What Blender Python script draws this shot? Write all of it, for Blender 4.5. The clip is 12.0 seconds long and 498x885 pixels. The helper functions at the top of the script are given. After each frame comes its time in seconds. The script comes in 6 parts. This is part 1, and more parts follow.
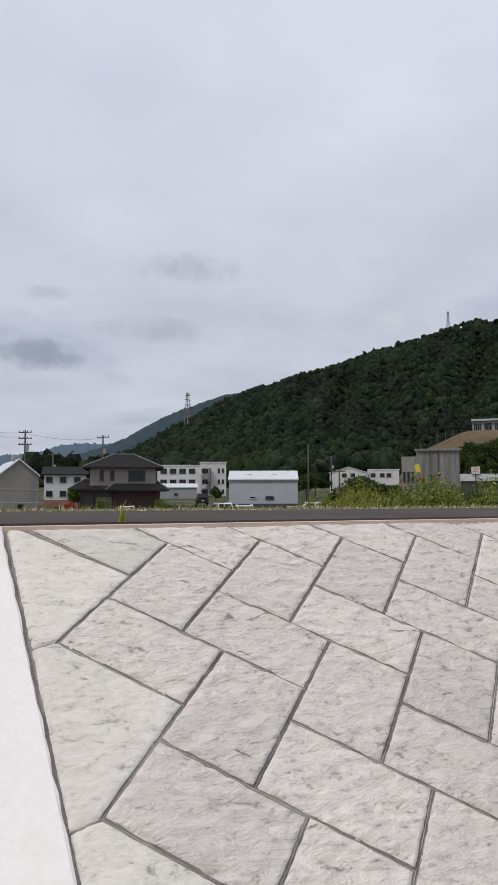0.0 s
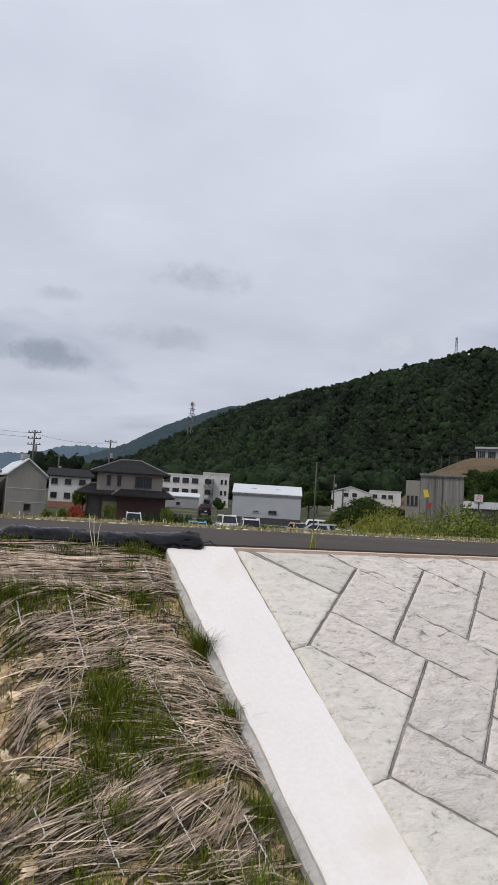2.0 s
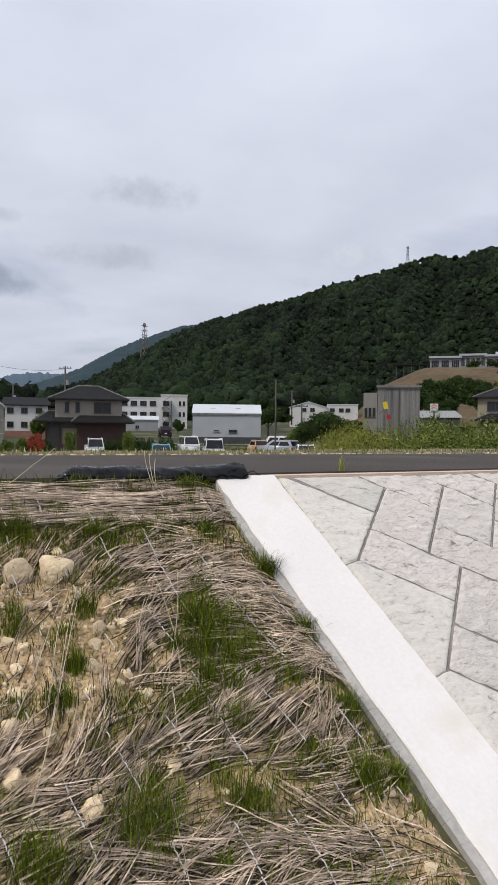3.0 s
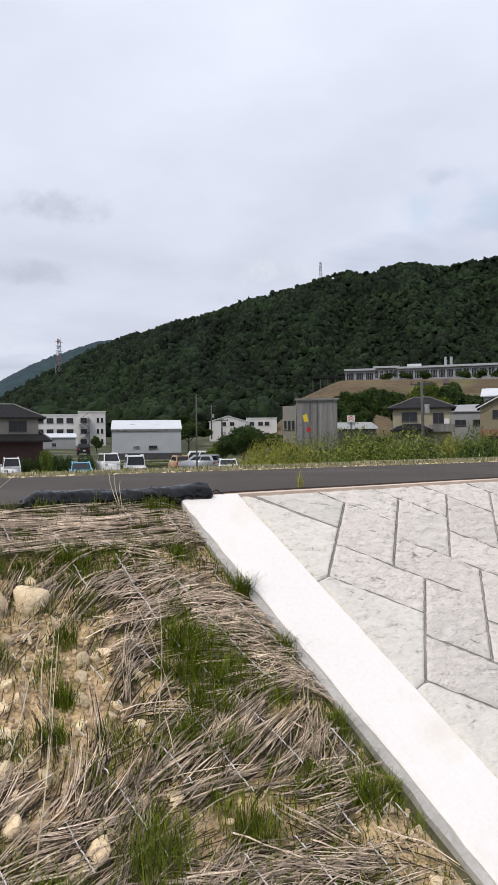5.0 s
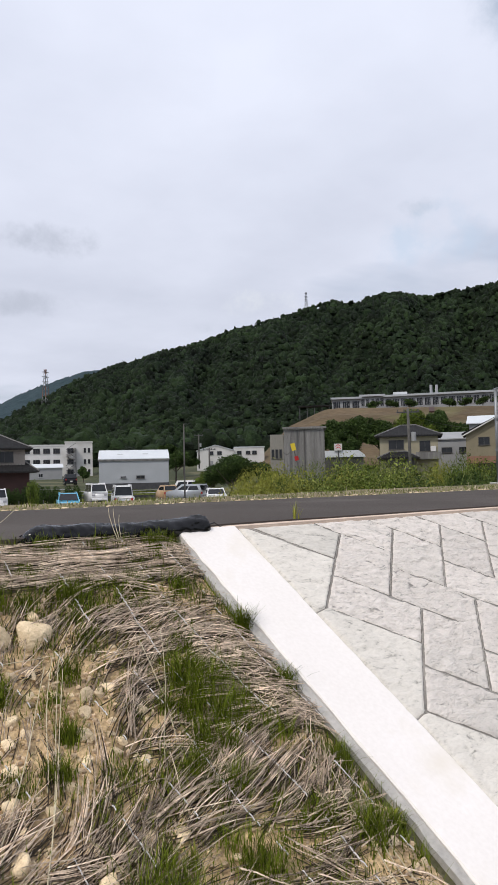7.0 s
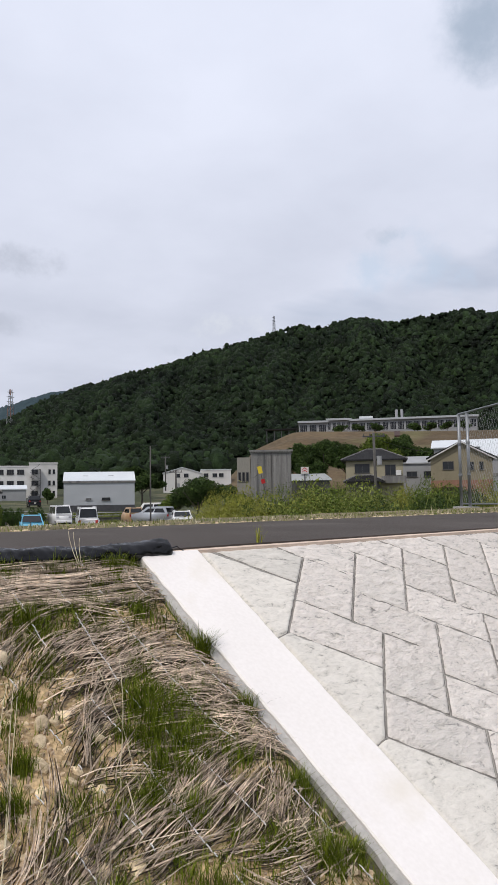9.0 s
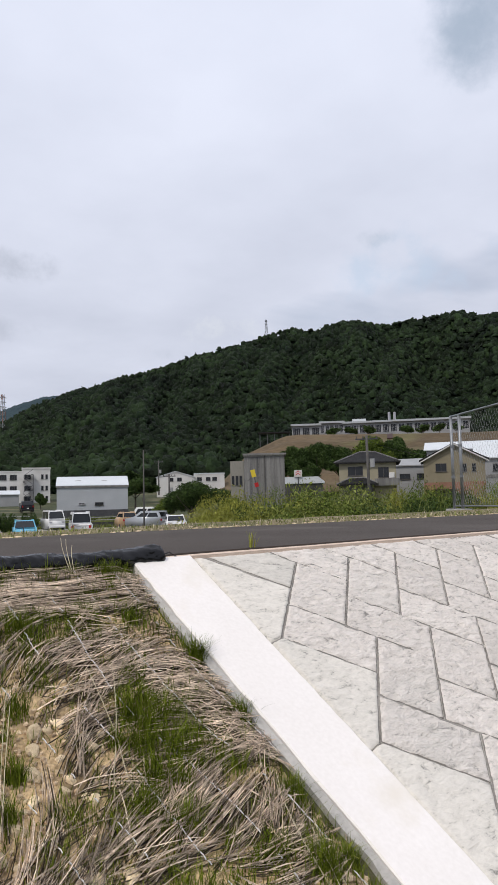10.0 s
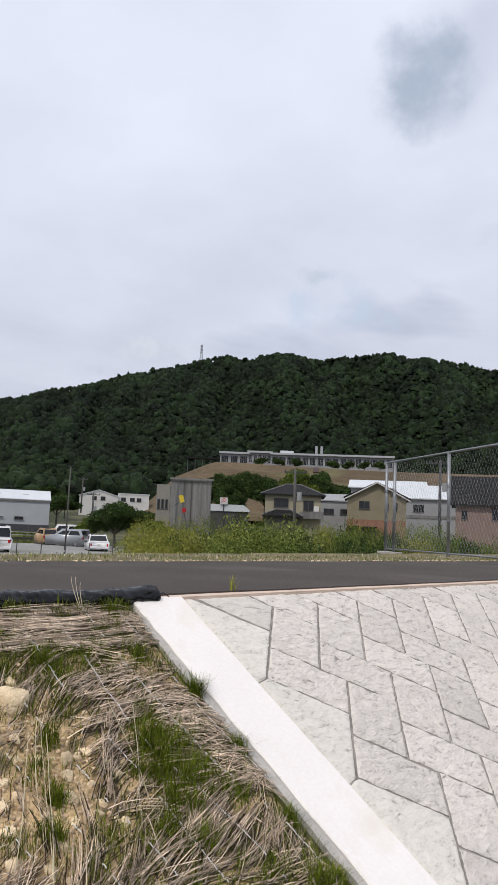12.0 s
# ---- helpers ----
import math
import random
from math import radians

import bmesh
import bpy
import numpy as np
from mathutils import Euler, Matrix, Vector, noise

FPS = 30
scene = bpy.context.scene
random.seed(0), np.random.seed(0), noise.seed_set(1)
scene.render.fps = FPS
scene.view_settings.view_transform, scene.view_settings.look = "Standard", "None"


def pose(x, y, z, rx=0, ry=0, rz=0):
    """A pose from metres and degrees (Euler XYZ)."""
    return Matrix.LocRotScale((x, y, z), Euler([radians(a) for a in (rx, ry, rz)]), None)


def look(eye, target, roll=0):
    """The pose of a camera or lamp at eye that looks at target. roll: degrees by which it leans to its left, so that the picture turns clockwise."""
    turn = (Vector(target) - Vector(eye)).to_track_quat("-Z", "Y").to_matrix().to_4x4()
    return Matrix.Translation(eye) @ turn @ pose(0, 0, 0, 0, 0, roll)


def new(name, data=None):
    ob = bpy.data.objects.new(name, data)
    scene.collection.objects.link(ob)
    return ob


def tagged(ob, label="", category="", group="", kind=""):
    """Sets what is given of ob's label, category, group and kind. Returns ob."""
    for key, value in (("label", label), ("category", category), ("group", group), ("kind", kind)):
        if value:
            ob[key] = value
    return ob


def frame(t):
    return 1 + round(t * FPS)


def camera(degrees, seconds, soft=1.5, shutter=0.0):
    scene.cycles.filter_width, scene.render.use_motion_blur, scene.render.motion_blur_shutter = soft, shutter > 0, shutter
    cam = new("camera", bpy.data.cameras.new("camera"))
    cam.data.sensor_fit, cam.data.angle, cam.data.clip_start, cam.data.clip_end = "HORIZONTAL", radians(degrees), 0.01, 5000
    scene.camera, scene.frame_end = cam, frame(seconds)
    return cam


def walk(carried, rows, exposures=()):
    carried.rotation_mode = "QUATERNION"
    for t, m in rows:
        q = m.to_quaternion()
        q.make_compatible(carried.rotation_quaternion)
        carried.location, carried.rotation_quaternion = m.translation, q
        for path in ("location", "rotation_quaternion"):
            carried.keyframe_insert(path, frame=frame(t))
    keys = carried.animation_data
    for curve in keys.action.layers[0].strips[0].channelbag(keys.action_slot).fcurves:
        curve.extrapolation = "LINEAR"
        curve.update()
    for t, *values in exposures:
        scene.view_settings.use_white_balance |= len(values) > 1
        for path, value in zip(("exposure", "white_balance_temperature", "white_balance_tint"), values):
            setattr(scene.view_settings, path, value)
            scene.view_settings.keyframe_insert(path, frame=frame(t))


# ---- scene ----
cam = camera(37.3, 12.0, soft=0.9)
PATH = [
    (0.0, (-0.343, -2.491, 0.088), (4.053, 6.457, 0.870), -0.10),
    (0.5, (-0.572, -2.621, 0.097), (4.040, 6.236, 0.626), -0.58),
    (1.0, (-0.757, -2.676, 0.106), (4.243, 5.948, 0.906), 0.21),
    (1.5, (-1.019, -2.625, 0.129), (4.051, 5.951, 1.000), 2.21),
    (2.0, (-1.270, -2.673, 0.145), (3.099, 6.272, 1.098), 3.53),
    (2.5, (-1.519, -2.721, 0.163), (2.683, 6.352, 0.349), 2.47),
    (2.7, (-1.579, -2.704, 0.171), (2.919, 6.227, 0.131), 1.80),
    (4.3, (-1.787, -2.568, 0.208), (3.887, 5.666, 0.216), -0.36),
    (4.5, (-1.795, -2.568, 0.204), (3.962, 5.609, 0.240), -0.44),
    (5.0, (-1.791, -2.557, 0.200), (4.069, 5.546, 0.270), -0.73),
    (5.5, (-1.807, -2.558, 0.201), (4.064, 5.536, 0.313), -1.06),
    (6.0, (-1.860, -2.553, 0.218), (4.022, 5.531, 0.438), -1.28),
    (6.5, (-1.856, -2.566, 0.222), (4.061, 5.488, 0.557), -1.35),
    (7.0, (-1.846, -2.566, 0.216), (4.152, 5.423, 0.674), -1.22),
    (9.0, (-1.833, -2.574, 0.219), (4.508, 5.121, 0.976), -0.88),
    (9.5, (-1.829, -2.582, 0.224), (4.546, 5.083, 1.007), -1.26),
    (10.0, (-1.830, -2.577, 0.226), (4.581, 5.056, 1.028), -1.34),
    (10.5, (-1.834, -2.539, 0.217), (4.639, 5.040, 1.022), -1.15),
    (11.0, (-1.916, -2.521, 0.210), (4.687, 4.944, 1.031), -0.21),
    (11.5, (-2.119, -2.553, 0.215), (4.713, 4.688, 1.158), 0.91),
    (12.0, (-2.267, -2.600, 0.327), (4.839, 4.340, 1.485), 2.43),
]
EXPOSURES = [(0.0, -0.46), (2.0, -0.44), (2.7, -0.36), (4.5, -0.16), (7.0, -0.18), (9.5, -0.24), (12.0, -0.24)]
walk(cam, [(t, look(eye, target, roll)) for t, eye, target, roll in PATH], EXPOSURES)

# ---- sky, sun ----
SUN_EL, SUN_AZ = 52.0, 255.0

CLOUDS_SEEN = (
    (58.6, 32.6, 4.0, 4.3, (0.42, 0.52, 0.66), 0.8),
    (38.3, 13.0, 4.4, 1.2, (0.90, 0.94, 1.0), 0.85),
    (35.0, 11.6, 3.6, 0.7, (0.56, 0.62, 0.73), 0.5),
    (21.8, 17.6, 3.4, 1.2, (0.50, 0.54, 0.64), 0.6),
    (10.0, 10.9, 4.4, 1.2, (0.36, 0.42, 0.52), 0.75),
    (18.5, 13.2, 6.0, 0.9, (0.50, 0.54, 0.64), 0.5),
    (11.5, 15.4, 2.6, 0.6, (0.52, 0.57, 0.68), 0.5),
    (50.0, 19.5, 1.8, 1.0, (0.52, 0.60, 0.72), 0.6),
    (52.0, 17.5, 6.0, 2.4, (0.62, 0.76, 0.95), 0.55),
)


def build_world():
    w = bpy.data.worlds.new("overcast_sky")
    scene.world = w
    w.use_nodes = True
    nt = w.node_tree
    nt.nodes.clear()
    N, L = nt.nodes.new, nt.links.new
    out, bg = N("ShaderNodeOutputWorld"), N("ShaderNodeBackground")
    sky = N("ShaderNodeTexSky")
    sky.sky_type = "NISHITA"
    sky.sun_disc = False
    sky.sun_elevation, sky.sun_rotation = radians(SUN_EL), radians(SUN_AZ)
    dim = N("ShaderNodeMix")
    dim.data_type, dim.blend_type = "RGBA", "MULTIPLY"
    dim.inputs[0].default_value = 1.0
    dim.inputs[7].default_value = (0.1, 0.1, 0.1, 1)
    L(sky.outputs[0], dim.inputs[6])
    co = N("ShaderNodeTexCoord")
    sep = N("ShaderNodeSeparateXYZ")
    L(co.outputs["Generated"], sep.inputs[0])
    # clouds on a flat layer overhead: direction divided by its height
    hz = N("ShaderNodeMath")
    hz.operation = "ADD"
    hz.inputs[1].default_value = 0.16
    L(sep.outputs[2], hz.inputs[0])
    div = N("ShaderNodeVectorMath")
    div.operation = "DIVIDE"
    comb = N("ShaderNodeCombineXYZ")
    for i in range(3):
        L(hz.outputs[0], comb.inputs[i])
    L(co.outputs["Generated"], div.inputs[0])
    L(comb.outputs[0], div.inputs[1])
    n1, n2 = N("ShaderNodeTexNoise"), N("ShaderNodeTexNoise")
    for n, s, d in ((n1, 0.8, 5.0), (n2, 1.7, 6.0)):
        n.inputs["Scale"].default_value, n.inputs["Detail"].default_value, n.inputs["Roughness"].default_value = s, d, 0.5
        L(div.outputs[0], n.inputs["Vector"])
    n1.inputs["Distortion"].default_value = 0.3
    # thin places show blue sky, thick ones grey undersides
    gap = N("ShaderNodeValToRGB")
    gap.color_ramp.elements[0].position, gap.color_ramp.elements[0].color = 0.31, (0.45, 0.45, 0.45, 1)
    gap.color_ramp.elements[1].position, gap.color_ramp.elements[1].color = 0.45, (1, 1, 1, 1)
    L(n1.outputs[0], gap.inputs[0])
    shade = N("ShaderNodeValToRGB")
    e = shade.color_ramp.elements
    e[0].position, e[0].color = 0.30, (0.92, 0.965, 1.12, 1)
    e[1].position, e[1].color = 0.74, (0.74, 0.785, 0.93, 1)
    L(n2.outputs[0], shade.inputs[0])
    # brighter towards the zenith
    grad = N("ShaderNodeMapRange")
    grad.inputs[1].default_value, grad.inputs[2].default_value = 0.0, 1.0
    grad.inputs[3].default_value, grad.inputs[4].default_value = 0.84, 1.22
    L(sep.outputs[2], grad.inputs[0])
    lit = N("ShaderNodeVectorMath")
    lit.operation = "SCALE"
    L(shade.outputs[0], lit.inputs[0])
    L(grad.outputs[0], lit.inputs["Scale"])
    mix = N("ShaderNodeMix")
    mix.data_type = "RGBA"
    L(gap.outputs[0], mix.inputs[0])
    L(dim.outputs[2], mix.inputs[6])
    L(lit.outputs[0], mix.inputs[7])
    colour = mix.outputs[2]
    # single clouds and gaps: azimuth, height, half widths in degrees, colour, strength
    for az, el, wa, we, c, amount in CLOUDS_SEEN:
        d = Vector((math.sin(radians(az)) * math.cos(radians(el)), math.cos(radians(az)) * math.cos(radians(el)), math.sin(radians(el))))
        rt = Vector((math.cos(radians(az)), -math.sin(radians(az)), 0))
        upv = rt.cross(d)
        wob = N("ShaderNodeTexNoise")
        wob.inputs["Scale"].default_value, wob.inputs["Detail"].default_value, wob.inputs["Roughness"].default_value = 17.0, 6, 0.6
        L(co.outputs["Generated"], wob.inputs["Vector"])
        parts = []
        for v, w in ((rt, wa), (upv, we)):
            dot, sc = N("ShaderNodeVectorMath"), N("ShaderNodeMath")
            dot.operation = "DOT_PRODUCT"
            dot.inputs[1].default_value = v
            L(co.outputs["Generated"], dot.inputs[0])
            sc.operation = "DIVIDE"
            sc.inputs[1].default_value = math.sin(radians(w))
            L(dot.outputs["Value"], sc.inputs[0])
            sq = N("ShaderNodeMath")
            sq.operation = "MULTIPLY"
            L(sc.outputs[0], sq.inputs[0]), L(sc.outputs[0], sq.inputs[1])
            parts.append(sq)
        s1, s2, mr, mx = N("ShaderNodeMath"), N("ShaderNodeMath"), N("ShaderNodeMapRange"), N("ShaderNodeMix")
        s1.operation, s2.operation = "ADD", "MULTIPLY_ADD"
        L(parts[0].outputs[0], s1.inputs[0]), L(parts[1].outputs[0], s1.inputs[1])
        torn = 2.2 if we > 4 else 6.0
        s2.inputs[1].default_value = torn
        L(wob.outputs[0], s2.inputs[0]), L(s1.outputs[0], s2.inputs[2])
        mr.interpolation_type = "SMOOTHSTEP"
        mr.inputs[1].default_value, mr.inputs[2].default_value = torn / 2 + 1.2, torn / 2 - (1.0 if torn > 3 else 0.2)
        mr.inputs[3].default_value, mr.inputs[4].default_value = 0.0, amount
        L(s2.outputs[0], mr.inputs[0])
        mx.data_type = "RGBA"
        L(mr.outputs[0], mx.inputs[0])
        L(colour, mx.inputs[6])
        mx.inputs[7].default_value = (*c, 1)
        colour = mx.outputs[2]
    L(colour, bg.inputs[0])
    bg.inputs[1].default_value = 1.0
    L(bg.outputs[0], out.inputs[0])


build_world()
sun = new("sun", bpy.data.lights.new("sun", "SUN"))
sun.data.energy, sun.data.angle, sun.data.color = 2.2, radians(5), (1.0, 0.92, 0.82)
sun.matrix_world = look((0, 0, 60), (-math.sin(radians(SUN_AZ)) * 60 / math.tan(radians(SUN_EL)), -math.cos(radians(SUN_AZ)) * 60 / math.tan(radians(SUN_EL)), 0))


# ---- materials ----
def mat(name, c1, c2, scale=4.0, fine=60.0, rough=0.8, bump=0.2, bump_scale=None, metal=0.0, stretch=(1, 1, 1), vary=0.0, island=False, stain=None, stain_scale=1.2, spec=0.4, dist=0.01):
    """Two-scale noise between two colours, with grain, relief, an optional stain and variation from piece to piece."""
    m = bpy.data.materials.new(name)
    m.use_nodes = True
    nt = m.node_tree
    b = nt.nodes["Principled BSDF"]
    N, L = nt.nodes.new, nt.links.new
    co, mp = N("ShaderNodeTexCoord"), N("ShaderNodeMapping")
    mp.inputs["Scale"].default_value = stretch
    L(co.outputs["Object"], mp.inputs[0])
    big, small = N("ShaderNodeTexNoise"), N("ShaderNodeTexNoise")
    big.inputs["Scale"].default_value, big.inputs["Detail"].default_value = scale, 4
    small.inputs["Scale"].default_value, small.inputs["Detail"].default_value = fine, 3
    for n in (big, small):
        L(mp.outputs[0], n.inputs["Vector"])
    add = N("ShaderNodeMath")
    add.operation = "MULTIPLY_ADD"
    add.inputs[1].default_value = 0.55
    half = N("ShaderNodeMath")
    half.operation = "MULTIPLY"
    half.inputs[1].default_value = 0.45
    L(small.outputs[0], half.inputs[0])
    L(big.outputs[0], add.inputs[0])
    L(half.outputs[0], add.inputs[2])
    ramp = N("ShaderNodeValToRGB")
    e = ramp.color_ramp.elements
    e[0].position, e[0].color = 0.34, (*c1, 1)
    e[1].position, e[1].color = 0.66, (*c2, 1)
    L(add.outputs[0], ramp.inputs[0])
    colour = ramp.outputs[0]
    if stain:
        st, sr, mx = N("ShaderNodeTexNoise"), N("ShaderNodeValToRGB"), N("ShaderNodeMix")
        st.inputs["Scale"].default_value, st.inputs["Detail"].default_value = stain_scale, 6
        L(mp.outputs[0], st.inputs["Vector"])
        sr.color_ramp.elements[0].position, sr.color_ramp.elements[1].position = 0.52, 0.72
        L(st.outputs[0], sr.inputs[0])
        mx.data_type = "RGBA"
        L(sr.outputs[0], mx.inputs[0])
        L(colour, mx.inputs[6])
        mx.inputs[7].default_value = (*stain, 1)
        colour = mx.outputs[2]
    if vary:
        if island:
            rnd = N("ShaderNodeNewGeometry").outputs["Random Per Island"]
        else:
            rnd = N("ShaderNodeObjectInfo").outputs["Random"]
        mr, hs = N("ShaderNodeMapRange"), N("ShaderNodeHueSaturation")
        mr.inputs[3].default_value, mr.inputs[4].default_value = 1 - vary, 1 + vary
        L(rnd, mr.inputs[0])
        L(mr.outputs[0], hs.inputs["Value"])
        L(colour, hs.inputs["Color"])
        colour = hs.outputs[0]
    L(colour, b.inputs["Base Color"])
    b.inputs["Roughness"].default_value, b.inputs["Metallic"].default_value = rough, metal
    b.inputs["Specular IOR Level"].default_value = spec
    if bump:
        bp = N("ShaderNodeBump")
        bp.inputs["Strength"].default_value, bp.inputs["Distance"].default_value = bump, dist
        if bump_scale:
            bn = N("ShaderNodeTexNoise")
            bn.inputs["Scale"].default_value, bn.inputs["Detail"].default_value = bump_scale, 6
            L(mp.outputs[0], bn.inputs["Vector"])
            L(bn.outputs[0], bp.inputs["Height"])
        else:
            L(small.outputs[0], bp.inputs["Height"])
        L(bp.outputs[0], b.inputs["Normal"])
    return m


def split_stone(name="stamped_concrete", tone=(1.0, 1.0, 1.0), relief=0.017, scars=1.0):
    """Stamped concrete: a chiselled face with darker hollows and thin split scars."""
    m = bpy.data.materials.new(name)
    m.use_nodes = True
    nt = m.node_tree
    b = nt.nodes["Principled BSDF"]
    N, L = nt.nodes.new, nt.links.new
    co, mp, info, shift = N("ShaderNodeTexCoord"), N("ShaderNodeMapping"), N("ShaderNodeObjectInfo"), N("ShaderNodeVectorMath")
    L(co.outputs["Object"], mp.inputs[0])
    mp.inputs["Scale"].default_value = (0.70, 1.40, 1.0)
    mp.inputs["Rotation"].default_value = (0, 0, 0.35)
    shift.operation = "MULTIPLY_ADD"
    L(info.outputs["Random"], shift.inputs[0])
    shift.inputs[1].default_value = (37, 53, 71)
    L(mp.outputs[0], shift.inputs[2])

    def tex(scale, detail, rough, distort):
        n = N("ShaderNodeTexNoise")
        n.inputs["Scale"].default_value, n.inputs["Detail"].default_value = scale, detail
        n.inputs["Roughness"].default_value, n.inputs["Distortion"].default_value = rough, distort
        L(shift.outputs[0], n.inputs["Vector"])
        return n.outputs[0]

    def calc(op, a, c, d=None):
        n = N("ShaderNodeMath")
        n.operation = op
        for k, v in enumerate((a, c, d)):
            if v is None:
                continue
            if isinstance(v, (int, float)):
                n.inputs[k].default_value = v
            else:
                L(v, n.inputs[k])
        return n.outputs[0]

    def span(v, a, c, lo=0.0, hi=1.0):
        n = N("ShaderNodeMapRange")
        n.interpolation_type = "SMOOTHSTEP"
        L(v, n.inputs[0])
        for k, q in enumerate((a, c, lo, hi)):
            n.inputs[k + 1].default_value = q
        return n.outputs[0]

    form, chips, grain = tex(24, 6, 0.66, 0.7), tex(75, 4, 0.6, 0.3), tex(210, 3, 0.6, 0)
    line = calc("ABSOLUTE", calc("SUBTRACT", tex(4.5, 1.5, 0.45, 0.15), 0.5), 0)
    scar = calc("MULTIPLY", span(line, 0.014, 0.003), span(tex(6.5, 2, 0.5, 0), 0.57, 0.63))
    height = calc("ADD", calc("MULTIPLY_ADD", chips, 0.46, calc("MULTIPLY", grain, 0.12)), calc("MULTIPLY_ADD", scar, -0.18 * scars, form))
    bp = N("ShaderNodeBump")
    bp.inputs["Strength"].default_value, bp.inputs["Distance"].default_value = 1.0, relief
    L(height, bp.inputs["Height"])
    L(bp.outputs[0], b.inputs["Normal"])
    ramp = N("ShaderNodeValToRGB")
    e = ramp.color_ramp.elements
    tint = lambda c: (*(a * b for a, b in zip(c, tone)), 1)
    # colour darkens with depth, which also paints the shadowed edges of the scars
    e[0].position, e[0].color = 0.55, tint((0.29, 0.27, 0.242))
    e[1].position, e[1].color = 0.90, tint((0.79, 0.728, 0.663))
    mid = e.new(0.70)
    mid.color = tint((0.683, 0.628, 0.568))
    L(height, ramp.inputs[0])
    damp, mx, hs = span(tex(1.6, 5, 0.6, 0.3), 0.52, 0.70, 0, 0.3), N("ShaderNodeMix"), N("ShaderNodeHueSaturation")
    mx.data_type = "RGBA"
    L(damp, mx.inputs[0])
    L(ramp.outputs[0], mx.inputs[6])
    mx.inputs[7].default_value = (0.54, 0.52, 0.47, 1)
    L(mx.outputs[2], hs.inputs["Color"])
    L(span(info.outputs["Random"], 0, 1, 0.93, 1.06), hs.inputs["Value"])
    L(hs.outputs[0], b.inputs["Base Color"])
    b.inputs["Roughness"].default_value, b.inputs["Specular IOR Level"].default_value = 0.85, 0.3
    return m


